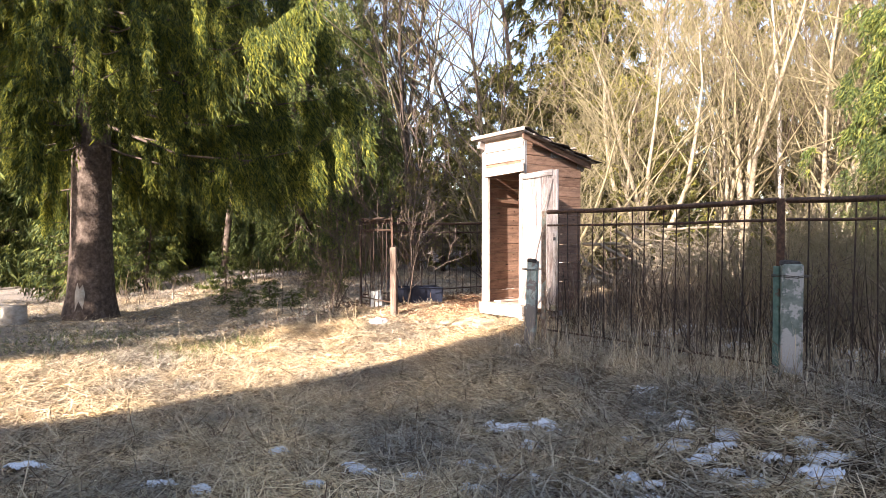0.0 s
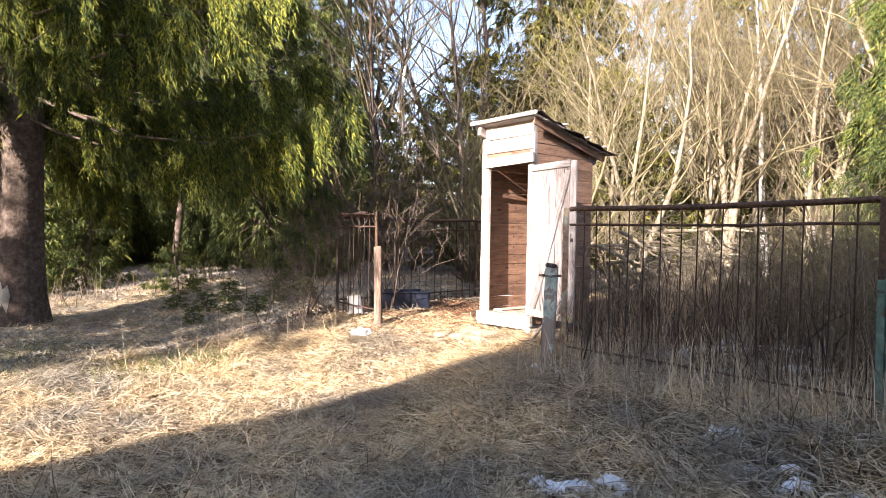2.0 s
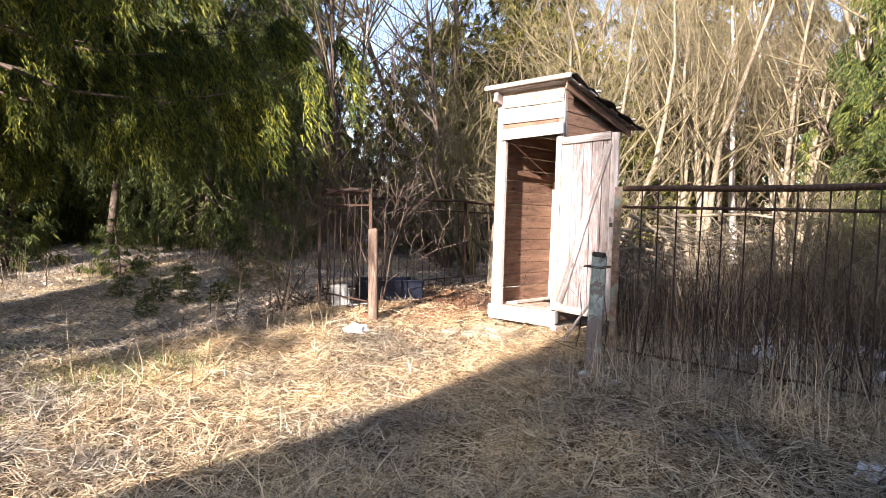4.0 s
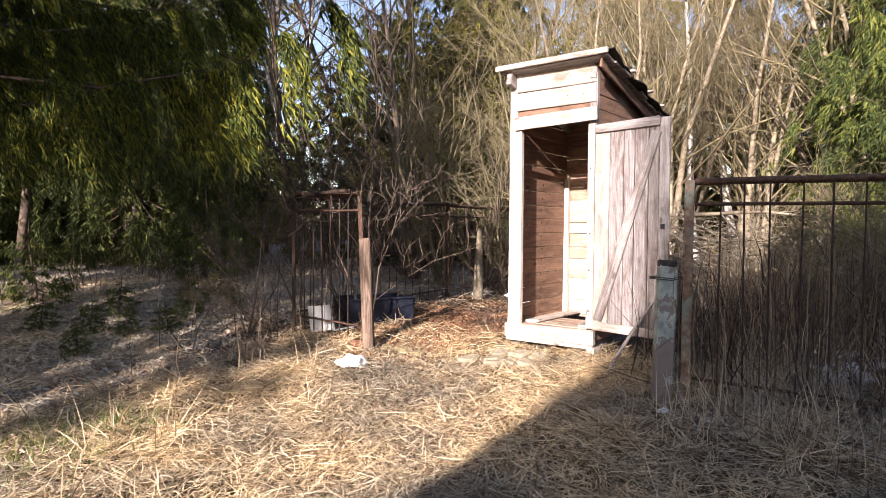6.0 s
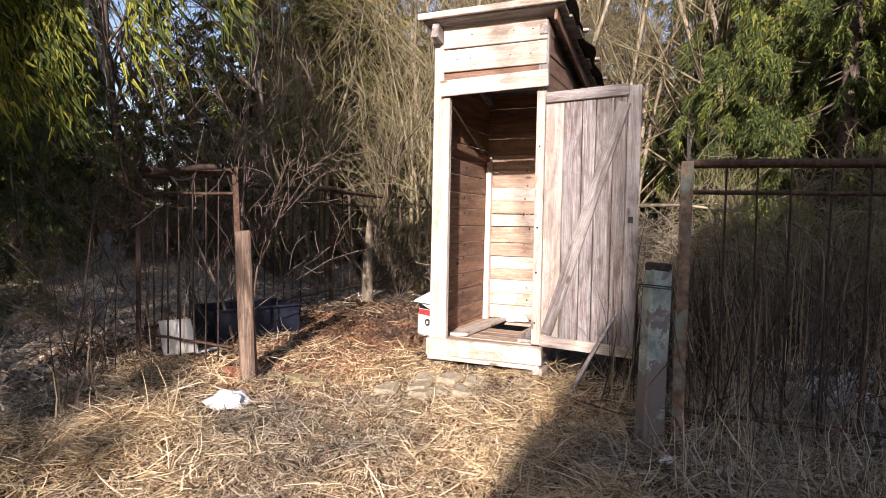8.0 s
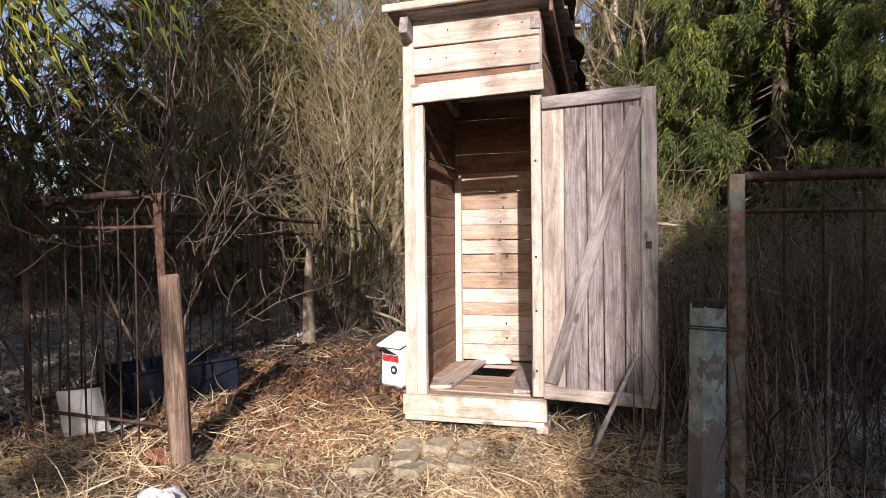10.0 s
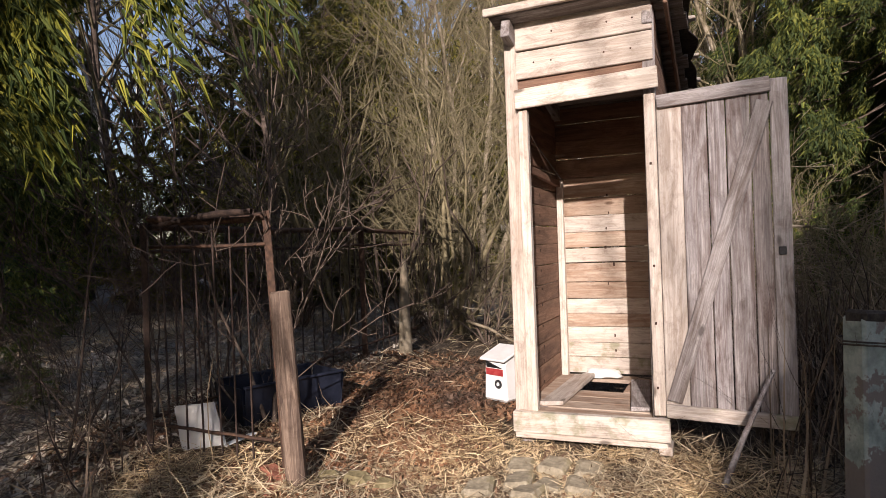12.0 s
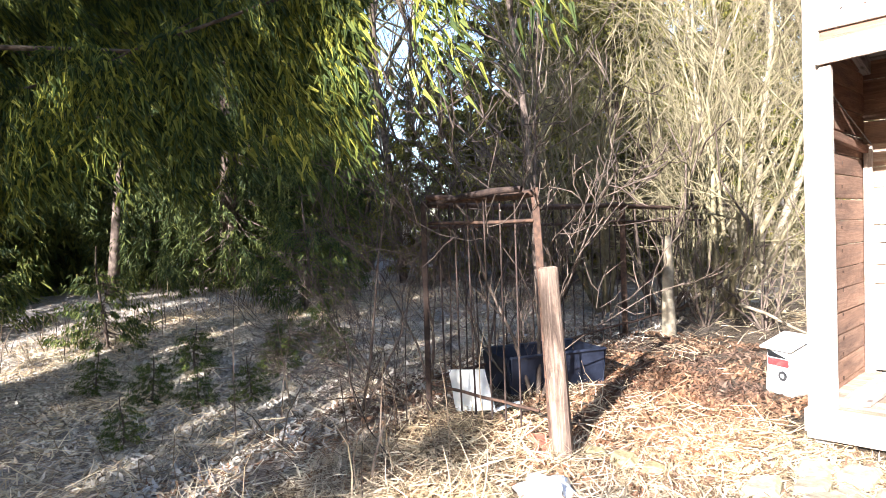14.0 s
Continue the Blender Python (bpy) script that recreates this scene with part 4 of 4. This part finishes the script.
for k, (x, y, s) in enumerate(((17.5, 0.2, 1.1), (14.5, -1.2, 0.95), (20.5, 4.2, 1.15), (13.0, 1.3, 0.7))):
    copy_thing(right, pose(x, y, z_at(x, y), 0, 0, 83 * k) @ Matrix.Diagonal((s, s, s, 1)))
pine = spruce("young_pine", (13.2, 14.4, z_at(13.2, 14.4)), "bushy sunlit yellow-green young conifer behind bare trees", 37, 6.4, 0.4, 2.6, 0.34, 8, 12, 8, 0.15, 0.1, 0.07, needle=M_NEEDLEGOLD, slim=0.13, rise=0.35, droop=0.05, wild=0.9, group="young pines")
for k, (x, y, s) in enumerate(((14.6, 13.3, 1.05), (12.6, 16.6, 0.85), (15.9, 15.0, 1.1), (16.2, 11.8, 0.95), (14.2, 16.2, 1.1))):
    copy_thing(pine, pose(x, y, z_at(x, y), 0, 0, 53 * k) @ Matrix.Diagonal((s, s, s, 1)))
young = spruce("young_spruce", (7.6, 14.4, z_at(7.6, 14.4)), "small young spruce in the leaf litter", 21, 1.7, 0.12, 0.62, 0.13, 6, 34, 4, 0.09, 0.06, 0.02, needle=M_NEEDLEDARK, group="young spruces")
for k, (x, y, s) in enumerate(((2.2, 17.5, 1.5), (4.0, 18.2, 1.3), (-1.6, 16.8, 1.7), (5.4, 11.4, 0.27), (4.9, 11.0, 0.22), (5.8, 11.9, 0.3), (4.4, 11.8, 0.28), (5.0, 12.3, 0.3), (4.6, 11.3, 0.2), (5.9, 11.2, 0.24), (3.9, 11.0, 0.22), (6.4, 12.2, 0.3), (4.2, 12.6, 0.26), (9.4, 16.2, 0.9), (4.9, 14.6, 0.75), (3.0, 19.5, 1.9))):
    copy_thing(young, pose(x, y, z_at(x, y), 0, 0, 70 * k) @ Matrix.Diagonal((s, s, s, 1)))


def grow(stems, twigs, g, p, d, L, r, level, kids, curve=0.22, lift=0.25, top=3):
    """A branch and those that grow from it."""
    segs = 5 if level == 0 else 4 if level == 1 else 3
    pts, q, v = [p], p, d
    for k in range(segs):
        v = v + curve * g.standard_normal(3) + np.array([0, 0, lift * 0.35])
        v = v / np.linalg.norm(v)
        q = q + v * (L / segs)
        pts.append(q)
    rad = r * (1 - 0.75 * np.linspace(0, 1, segs + 1))
    (stems if level <= 0 else twigs).add(pts, np.maximum(rad, 0.0038), (7, 5, 3, 3, 3)[level])
    if level >= top:
        return
    pts = np.array(pts)
    for k in range(kids[level]):
        s = 0.2 + 0.8 * (k + g.random()) / kids[level]
        i = min(int(s * segs), segs - 1)
        b = pts[i] + (pts[i + 1] - pts[i]) * (s * segs - i)
        ax = (pts[i + 1] - pts[i]) / (np.linalg.norm(pts[i + 1] - pts[i]) + 1e-9)
        side = np.cross(ax, g.standard_normal(3))
        side /= np.linalg.norm(side) + 1e-9
        a = radians(28 + 34 * g.random())
        grow(stems, twigs, g, b, ax * math.cos(a) + side * math.sin(a), L * (0.38 + 0.3 * g.random()) * (1.15 - 0.55 * s), r * (0.22 + 0.16 * (1 - s)), level + 1, kids, curve, lift, top)


def bare_tree(name, at, label, seed, stems_n, L, r, kids, spread, bark, twigbark, category="tree", group="", curve=0.14, lift=0.3, top=3):
    g = np.random.default_rng(seed)
    ob = thing(name, at, label, category, group)
    tw = Tubes()
    for k in range(stems_n):
        st = Tubes()
        az = 2 * math.pi * (k + g.random() * 0.7) / stems_n
        lean = spread * (0.4 + 0.8 * g.random())
        d = np.array([math.cos(az) * math.sin(lean), math.sin(az) * math.sin(lean), math.cos(lean)])
        p = np.array([math.cos(az), math.sin(az), 0]) * r * 1.4 * (stems_n > 1) + np.array([0, 0, -0.05])
        grow(st, tw, g, p, d, L * (0.7 + 0.5 * g.random()), r * (0.7 + 0.5 * g.random()), 0, kids, curve, lift, top)
        st.make("trunk" if stems_n == 1 else "stem", bark, ob, "", WORLD[ob])
    tagged(tw.make("crown", twigbark, ob, "bare leafless twigs", WORLD[ob], smooth=False), kind="stuff")
    return ob


def spread_copies(src, spots, g, lo=0.8, hi=1.2):
    for x, y in spots:
        s = lo + (hi - lo) * g.random()
        copy_thing(src, pose(x, y, z_at(x, y), 4 * g.standard_normal(), 4 * g.standard_normal(), 360 * g.random()) @ Matrix.Diagonal((s, s, s, 1)))


gt = np.random.default_rng(31)
alder = bare_tree("alder", (15.0, 10.6, z_at(15, 10.6)), "pale many-stemmed leafless alder in full sun", 41, 6, 7.5, 0.08, (11, 6, 4), 0.30, M_PALEBARK, M_OLIVEBARK, group="alders")
alder_two = bare_tree("alder", (17.6, 9.4, z_at(17.6, 9.4)), "pale leafless alder with leaning stems", 44, 4, 8.5, 0.10, (12, 6, 4), 0.26, M_PALEBARK, M_OLIVEBARK, group="alders")
spread_copies(alder, ((19.5, 11.2), (22, 8.0), (18, 13.5), (21, 3.5)), gt)
spread_copies(alder_two, ((19.0, 7.6), (23.5, 10.5), (18.5, 4.6), (25, 4.0)), gt)
willow = bare_tree("willow_bush", (10.2, 9.2, z_at(10.2, 9.2)), "dense olive-brown leafless willow bush", 51, 7, 3.6, 0.038, (6, 4, 2), 0.38, M_OLIVEBARK, M_OLIVEBARK, "bush", "willow bushes")
spread_copies(willow, ((10.8, 9.8), (10.0, 10.8), (12.2, 10.9), (11.0, 12.3)), gt, 0.8, 1.1)
thicket = bare_tree("thicket", (9.9, 9.9, z_at(9.9, 9.9)), "tangled grey-brown bush of bare arching stems", 55, 12, 2.6, 0.027, (5, 3, 1), 0.75, M_DARKBARK, M_OLIVEBARK, "bush", "thickets", curve=0.3, lift=0.05)
spread_copies(thicket, ((10.9, 8.3), (10.5, 11.9)), gt, 0.75, 0.95)
spread_copies(thicket, ((9.5, 9.2), (9.6, 8.6)), gt, 0.5, 0.55)
spread_copies(thicket, ((10.4, 3.2), (11.4, 4.6), (12.4, 2.4), (9.8, 1.2), (12.8, 5.6), (11.2, 0.4), (13.4, 3.6)), gt, 0.65, 0.85)
spread_copies(thicket, ((7.5, 3.3), (7.0, 3.0), (6.5, 2.9), (6.9, 2.0), (6.5, 1.1), (7.6, 2.9), (7.7, 4.2)), gt, 0.38, 0.5)
dark = bare_tree("bare_tree", (13.5, 14.8, z_at(13.5, 14.8)), "slim dark leafless tree", 61, 1, 13.0, 0.11, (16, 6, 4), 0.05, M_DARKBARK, M_OLIVEBARK, group="bare trees", curve=0.07)
spread_copies(dark, ((12.0, 17.2), (16.0, 18.5), (9.2, 22.0), (20.0, 15.0), (6.8, 20.5), (14.8, 22.0), (3.4, 23), (-2, 19)), gt, 0.85, 1.1)
birch = bare_tree("birch", (12.7, 18.0, z_at(12.7, 18)), "slim white-barked birch, leafless", 66, 1, 12.0, 0.12, (14, 5, 4), 0.04, M_BIRCH, M_DARKBARK, group="birches", curve=0.05)
spread_copies(birch, ((15, 20.5), (20.5, 9.4), (22.5, 6.6), (24, 9), (18, 18), (21.6, 12), (19.5, 6.1)), gt, 0.85, 1.15)
# Out of view; added and narrowed to throw dapple shade on the door.
poplar = bare_tree("poplar", (-9.0, 2.05, 0), "unseen slim leafless poplar, added to dapple the door with shade", 68, 1, 13.5, 0.32, (24, 9, 6), 0.02, M_DARKBARK, M_DARKBARK, curve=0.04)
poplar.matrix_basis = poplar.matrix_basis @ Matrix.Diagonal((0.4, 0.28, 1, 1))
near_tree = bare_tree("bare_tree", (10.98, 12.6, z_at(10.98, 12.6)), "dark leafless tree with low spreading twigs by the fence", 63, 1, 9.5, 0.095, (20, 6, 4), 0.03, M_DARKBARK, M_DARKBARK, group="bare trees", curve=0.06, lift=0.2)
sapling = bare_tree("sapling", (6.0, 8.9, z_at(6.0, 8.9)), "thin dark leafless sapling by the fence", 71, 3, 2.6, 0.018, (7, 4, 3), 0.3, M_DARKBARK, M_DARKBARK, "bush", "saplings", curve=0.2)
spread_copies(sapling, ((6.6, 9.5), (5.2, 9.9), (5.9, 9.9)), gt, 0.45, 0.8)
for k, (x, y, lean, turn, s) in enumerate(((5.45, 9.7, 64, 195, 0.42), (5.6, 9.9, 52, 150, 0.45), (6.4, 9.75, 40, 20, 0.8), (6.0, 9.0, 35, 80, 0.6))):
    copy_thing(sapling, pose(x, y, z_at(x, y), 0, 0, turn) @ pose(0, 0, 0, 0, lean, 0) @ Matrix.Diagonal((s, s, s, 1)))
brush = bare_tree("brushwood", (9.2, 4.3, z_at(9.2, 4.3)), "heap of cut pale branches behind the fence", 75, 16, 1.5, 0.02, (5, 4, 3), 1.2, M_PALEBARK, M_OLIVEBARK, "brushwood", "brushwood heaps", curve=0.25, lift=0.02)
spread_copies(brush, ((8.6, 3.9), (10.0, 4.9), (8.7, 3.0), (9.9, 3.6), (9.0, 2.2)), gt, 0.85, 1.1)


def brush_pile():
    """Felled pale branches, butt ends raised, that slope down through the weeds."""
    g = np.random.default_rng(83)
    ob = thing("brush_pile", (9.5, 6.0, z_at(9.5, 6.0)), "long pile of felled pale branches behind the fence", "brushwood")
    twigs = Tubes()
    for k in range(34):
        st = Tubes()
        x, y = 8.9 + 1.6 * g.random(), 7.5 + 0.6 * g.standard_normal()
        p = np.array([x, y, 0.5 + 1.25 * g.random()])
        d = np.array([0.3 * g.standard_normal(), -1.0, -0.28 + 0.16 * g.standard_normal()])
        grow(st, twigs, g, p, d / np.linalg.norm(d), 1.2 + 0.8 * g.random(), 0.018 + 0.016 * g.random(), 0, (6, 3, 2), 0.16, -0.03)
        st.make("branch", M_PALEBARK, ob, "", Matrix())
    tagged(twigs.make("brush", M_PALEBARK, ob, "", Matrix(), smooth=False), kind="stuff")


brush_pile()


def far_woods():
    """The closed wood beyond the clearing: many slim trunks and dim crowns."""
    g = np.random.default_rng(91)
    st = Tubes()
    V = []
    for k in range(560):
        a = g.random() * 2 * np.pi
        R = 33 + 30 * g.random()
        x, y = 4 + R * math.cos(a), 8 + R * math.sin(a)
        if x < 2 and -32 < y < 22:
            continue
        z0, tall = z_at(x, y), 8 + 5 * g.random()
        if 33 < math.degrees(math.atan2(x, y)) < 45:
            tall *= 0.55
        r = 0.09 + 0.1 * g.random()
        st.add([(x, y, z0 - 0.2), (x + 0.3 * g.standard_normal(), y, z0 + tall * 0.5), (x + 0.5 * g.standard_normal(), y, z0 + tall)], [r, r * 0.7, 0.02], 5)
        fir = g.random() < 0.5
        n = 420 if fir else 120
        t = g.random(n)
        zz = z0 + tall * ((0.06 if fir else 0.3) + (0.94 if fir else 0.7) * t)
        rad = (2.9 * (1 - t) + 0.2) * np.sqrt(g.random(n)) if fir else 1.8 * g.random(n)
        az = g.random(n) * 2 * np.pi
        q = np.stack([x + rad * np.cos(az), y + rad * np.sin(az), zz - (0.25 * rad if fir else -0.3 * rad)], -1)
        d = np.stack([np.cos(az), np.sin(az), np.full(n, -0.7 if fir else 1.6)], -1) * (0.5 if fir else 0.9) * (0.5 + g.random(n))[:, None]
        w = np.cross(d, g.standard_normal((n, 3)))
        w *= (0.11 if fir else 0.016) / (np.linalg.norm(w, axis=1)[:, None] + 1e-9)
        V.append(np.stack([q, q + d * 0.5 + w, q + d, q + d * 0.5 - w], 1).reshape(-1, 3))
    ob = thing("far_woods", (4, 8, 0), "mixed wood of spruces and bare trees round the clearing", "woods", kind="stuff")
    st.make("trunks", M_DARKBARK, ob)
    V = np.concatenate(V)
    part_np("crowns", V, np.arange(len(V)).reshape(-1, 4), M_NEEDLEFAR, ob)


far_woods()


def snag(x, y):
    ob = thing("tree_stump", (x, y, z_at(x, y)), "pale snapped tree stump among bushes", "stump")
    t = Tubes()
    t.add([(x, y, 0.35), (x - 0.01, y, 0.8), (x + 0.02, y + 0.01, 1.15), (x + 0.02, y, 1.5)], [0.08, 0.065, 0.055, 0.03], 9)
    t.make("stem", M_PALEBARK, ob)


snag(8.76, 9.26)


def cut_stump(x, y):
    ob = thing("cut_stump", (x, y, z_at(x, y)), "low sawn tree stump beside the spruce", "stump")
    t = Tubes()
    z = z_at(x, y)
    t.add([(x, y, z - 0.05), (x, y, z + 0.12), (x, y, z + 0.3), (x, y, z + 0.305)], [0.24, 0.2, 0.19, 0.01], 12)
    t.make("wood", M_BAREBARK, ob, smooth=False)


cut_stump(0.8, 13.2)


# ---- dry grass, weeds, litter ----
gg = np.random.default_rng(17)
HUT = tuple((6.3 + 0.3 * i, 6.55 + 0.3 * j, 0.2) for i in range(4) for j in range(3))
SNOWY = tuple((x, y, 0.9 * math.sqrt(rx * ry)) for x, y, rx, ry in PATCHES)
near = scatter(150000, -1.2, 6.4, 2.6, 9.4, gg, HUT + SNOWY + ((5.75, 7.0, 0.45), (4.93, 8.05, 0.16), (5.4, 5.42, 0.2), (5.5, 5.5, 0.16)), True)
near = near[(gg.random(len(near)) > 0.8) | (near[:, 0] < 5.0 + 0.5 * gg.random(len(near))) | (near[:, 1] < 7.5)]
trodden = np.minimum(np.hypot((near[:, 0] - 4.5) / 1.4, (near[:, 1] - 6.85) / 0.75), np.hypot(near[:, 0] - 5.6, near[:, 1] - 7.2) / 0.75)
near = near[(trodden > 0.75 + 0.5 * gg.random(len(near))) | (gg.random(len(near)) < 0.3)]
blades("dry_grass", near, (0.08, 0.25), 0.0075, 0.93, M_STRAW, "matted pale dry grass", "grass", seed=2, segs=3, curl=0.45, lift=0.05)
edge = scatter(44000, 0.6, 6.4, -0.6, 3.2, gg, SNOWY, True)
blades("dry_grass", edge, (0.12, 0.34), 0.0095, 0.9, M_STRAW, "matted pale dry grass in the shade", "grass", seed=3, segs=3, curl=0.5, lift=0.08)
outer = np.concatenate([scatter(16000, -4.4, 0.4, -2.5, 9.5, gg), scatter(5000, 0.0, 6.0, -3.5, 0.4, gg)])
outer = outer[(outer[:, 0] < -1.0 + 0.5 * gg.random(len(outer))) | (outer[:, 1] < 2.8)]
blades("dry_grass", outer, (0.12, 0.3), 0.011, 0.93, M_STRAW, "matted pale dry grass beside the house", "grass", seed=15, segs=2, curl=0.5, lift=0.03)
matted = scatter(7000, 0.2, 5.3, 1.4, 5.7, gg, SNOWY, True)
blades("matted_grass", matted, (0.25, 0.5), 0.009, 0.88, M_STRAW, "long bent dry grass lying in tufts", "grass", seed=14, segs=4, curl=0.8, loose=0.1)
wide = np.concatenate([scatter(34000, -0.5, 11, 8.4, 16.5, gg, HUT), scatter(8000, -8, 16, 8, 22, gg)])
wide = wide[(gg.random(len(wide)) > 0.75) | (wide[:, 0] < 4.6) | (wide[:, 1] > 13) | (wide[:, 0] > 10)]
blades("dry_grass", wide, (0.12, 0.32), 0.009, 0.92, M_STRAW, "thin dry grass and litter under the trees", "grass", seed=4, segs=2, lift=0.03)
# Dark weed colour on this grass: the deep shade there is in it.
back = scatter(14000, 6.5, 22, -3, 7.0, gg, HUT)
blades("dry_grass", back, (0.15, 0.5), 0.008, 0.6, M_WEED, "rough dry grass behind the fence, darkened brown for shade", "grass", seed=5, segs=2)
tall = scatter(5000, 4.75, 6.6, -0.6, 5.35, gg)
blades("tall_dry_grass", tall, (0.25, 0.62), 0.0065, 0.55, M_STRAW, "tall bent dry grass along the fence", "grass", seed=6, curl=1.1, loose=0.3, segs=4)
path_litter = np.concatenate([scatter(7000, 3.2, 7.6, 6.2, 10.2, gg, HUT), scatter(9000, 5.0, 8.8, 7.4, 10.2, gg, HUT)])
blades("leaf_litter", path_litter, (0.03, 0.08), 0.026, 0.95, M_LITTER, "brown leaf litter and straw bits", "litter", seed=7, curl=0.8, segs=2)
blades("leaf_litter", np.concatenate([scatter(26000, 1.0, 13, 9.4, 18, gg), scatter(26000, 3.5, 11, 9.8, 15, gg)]), (0.04, 0.1), 0.034, 0.95, M_PALELITTER, "pale bleached leaf litter under the trees", "litter", seed=17, curl=0.8, segs=2)
stalks = np.concatenate([scatter(4200, 5.7, 8.8, -0.8, 5.9, gg), scatter(40, 4.4, 5.5, 8.6, 10.6, gg)])
blades("dead_weeds", stalks, (0.4, 1.3), 0.012, 0.36, M_WEED, "tall dead brown weed stalks behind the fence", "weeds", seed=8, curl=0.8, loose=0.3, segs=4)
rim = np.concatenate([scatter(420, 1.5, 9.5, 14.5, 17.0, gg), scatter(8, 2.4, 4.6, 8.2, 9.6, gg)])
blades("dead_weeds", rim, (0.3, 0.8), 0.012, 0.3, M_WEED, "dead brown weeds at the wood's edge", "weeds", seed=9, segs=4)
green = np.concatenate([np.array([[2.7, 8.6]]) + 0.35 * gg.standard_normal((500, 2)), np.array([[1.1, 10.2]]) + 0.8 * gg.standard_normal((700, 2)), np.array([[3.2, 8.55]]) + 0.15 * gg.standard_normal((160, 2))])
blades("green_grass", green, (0.08, 0.2), 0.009, 0.45, M_GREEN, "tufts of fresh green grass", "grass", seed=10)
bits = np.concatenate([scatter(16000, 3.0, 6.25, 5.6, 8.3, gg), scatter(22000, 3.1, 6.2, 6.1, 7.9, gg)])
blades("straw_bits", bits, (0.03, 0.11), 0.007, 0.99, M_STRAW, "short broken straw trodden into the path", "straw", seed=11, segs=2, lift=0.012)
plumes = np.concatenate([scatter(26, 2.3, 4.9, 8.2, 9.4, gg), scatter(14, 1.6, 3.4, 7.4, 8.6, gg)])
blades("dry_stalks", plumes, (0.35, 0.85), 0.009, 0.3, M_STRAW, "tall pale dry grass stalks", "grass", seed=12, segs=4, curl=0.7, loose=0.2)
red_litter = np.concatenate([np.array([[6.0, 7.9]]) + np.array([0.45, 0.4]) * gg.standard_normal((2600, 2)), np.array([[6.6, 8.4]]) + 0.5 * gg.standard_normal((2000, 2))])
red_litter = red_litter[(red_litter[:, 1] > 7.35)]
blades("leaf_litter", red_litter, (0.03, 0.07), 0.024, 0.97, M_REDLEAF, "reddish fallen leaves beside the outhouse", "litter", seed=13, segs=2, curl=0.8)
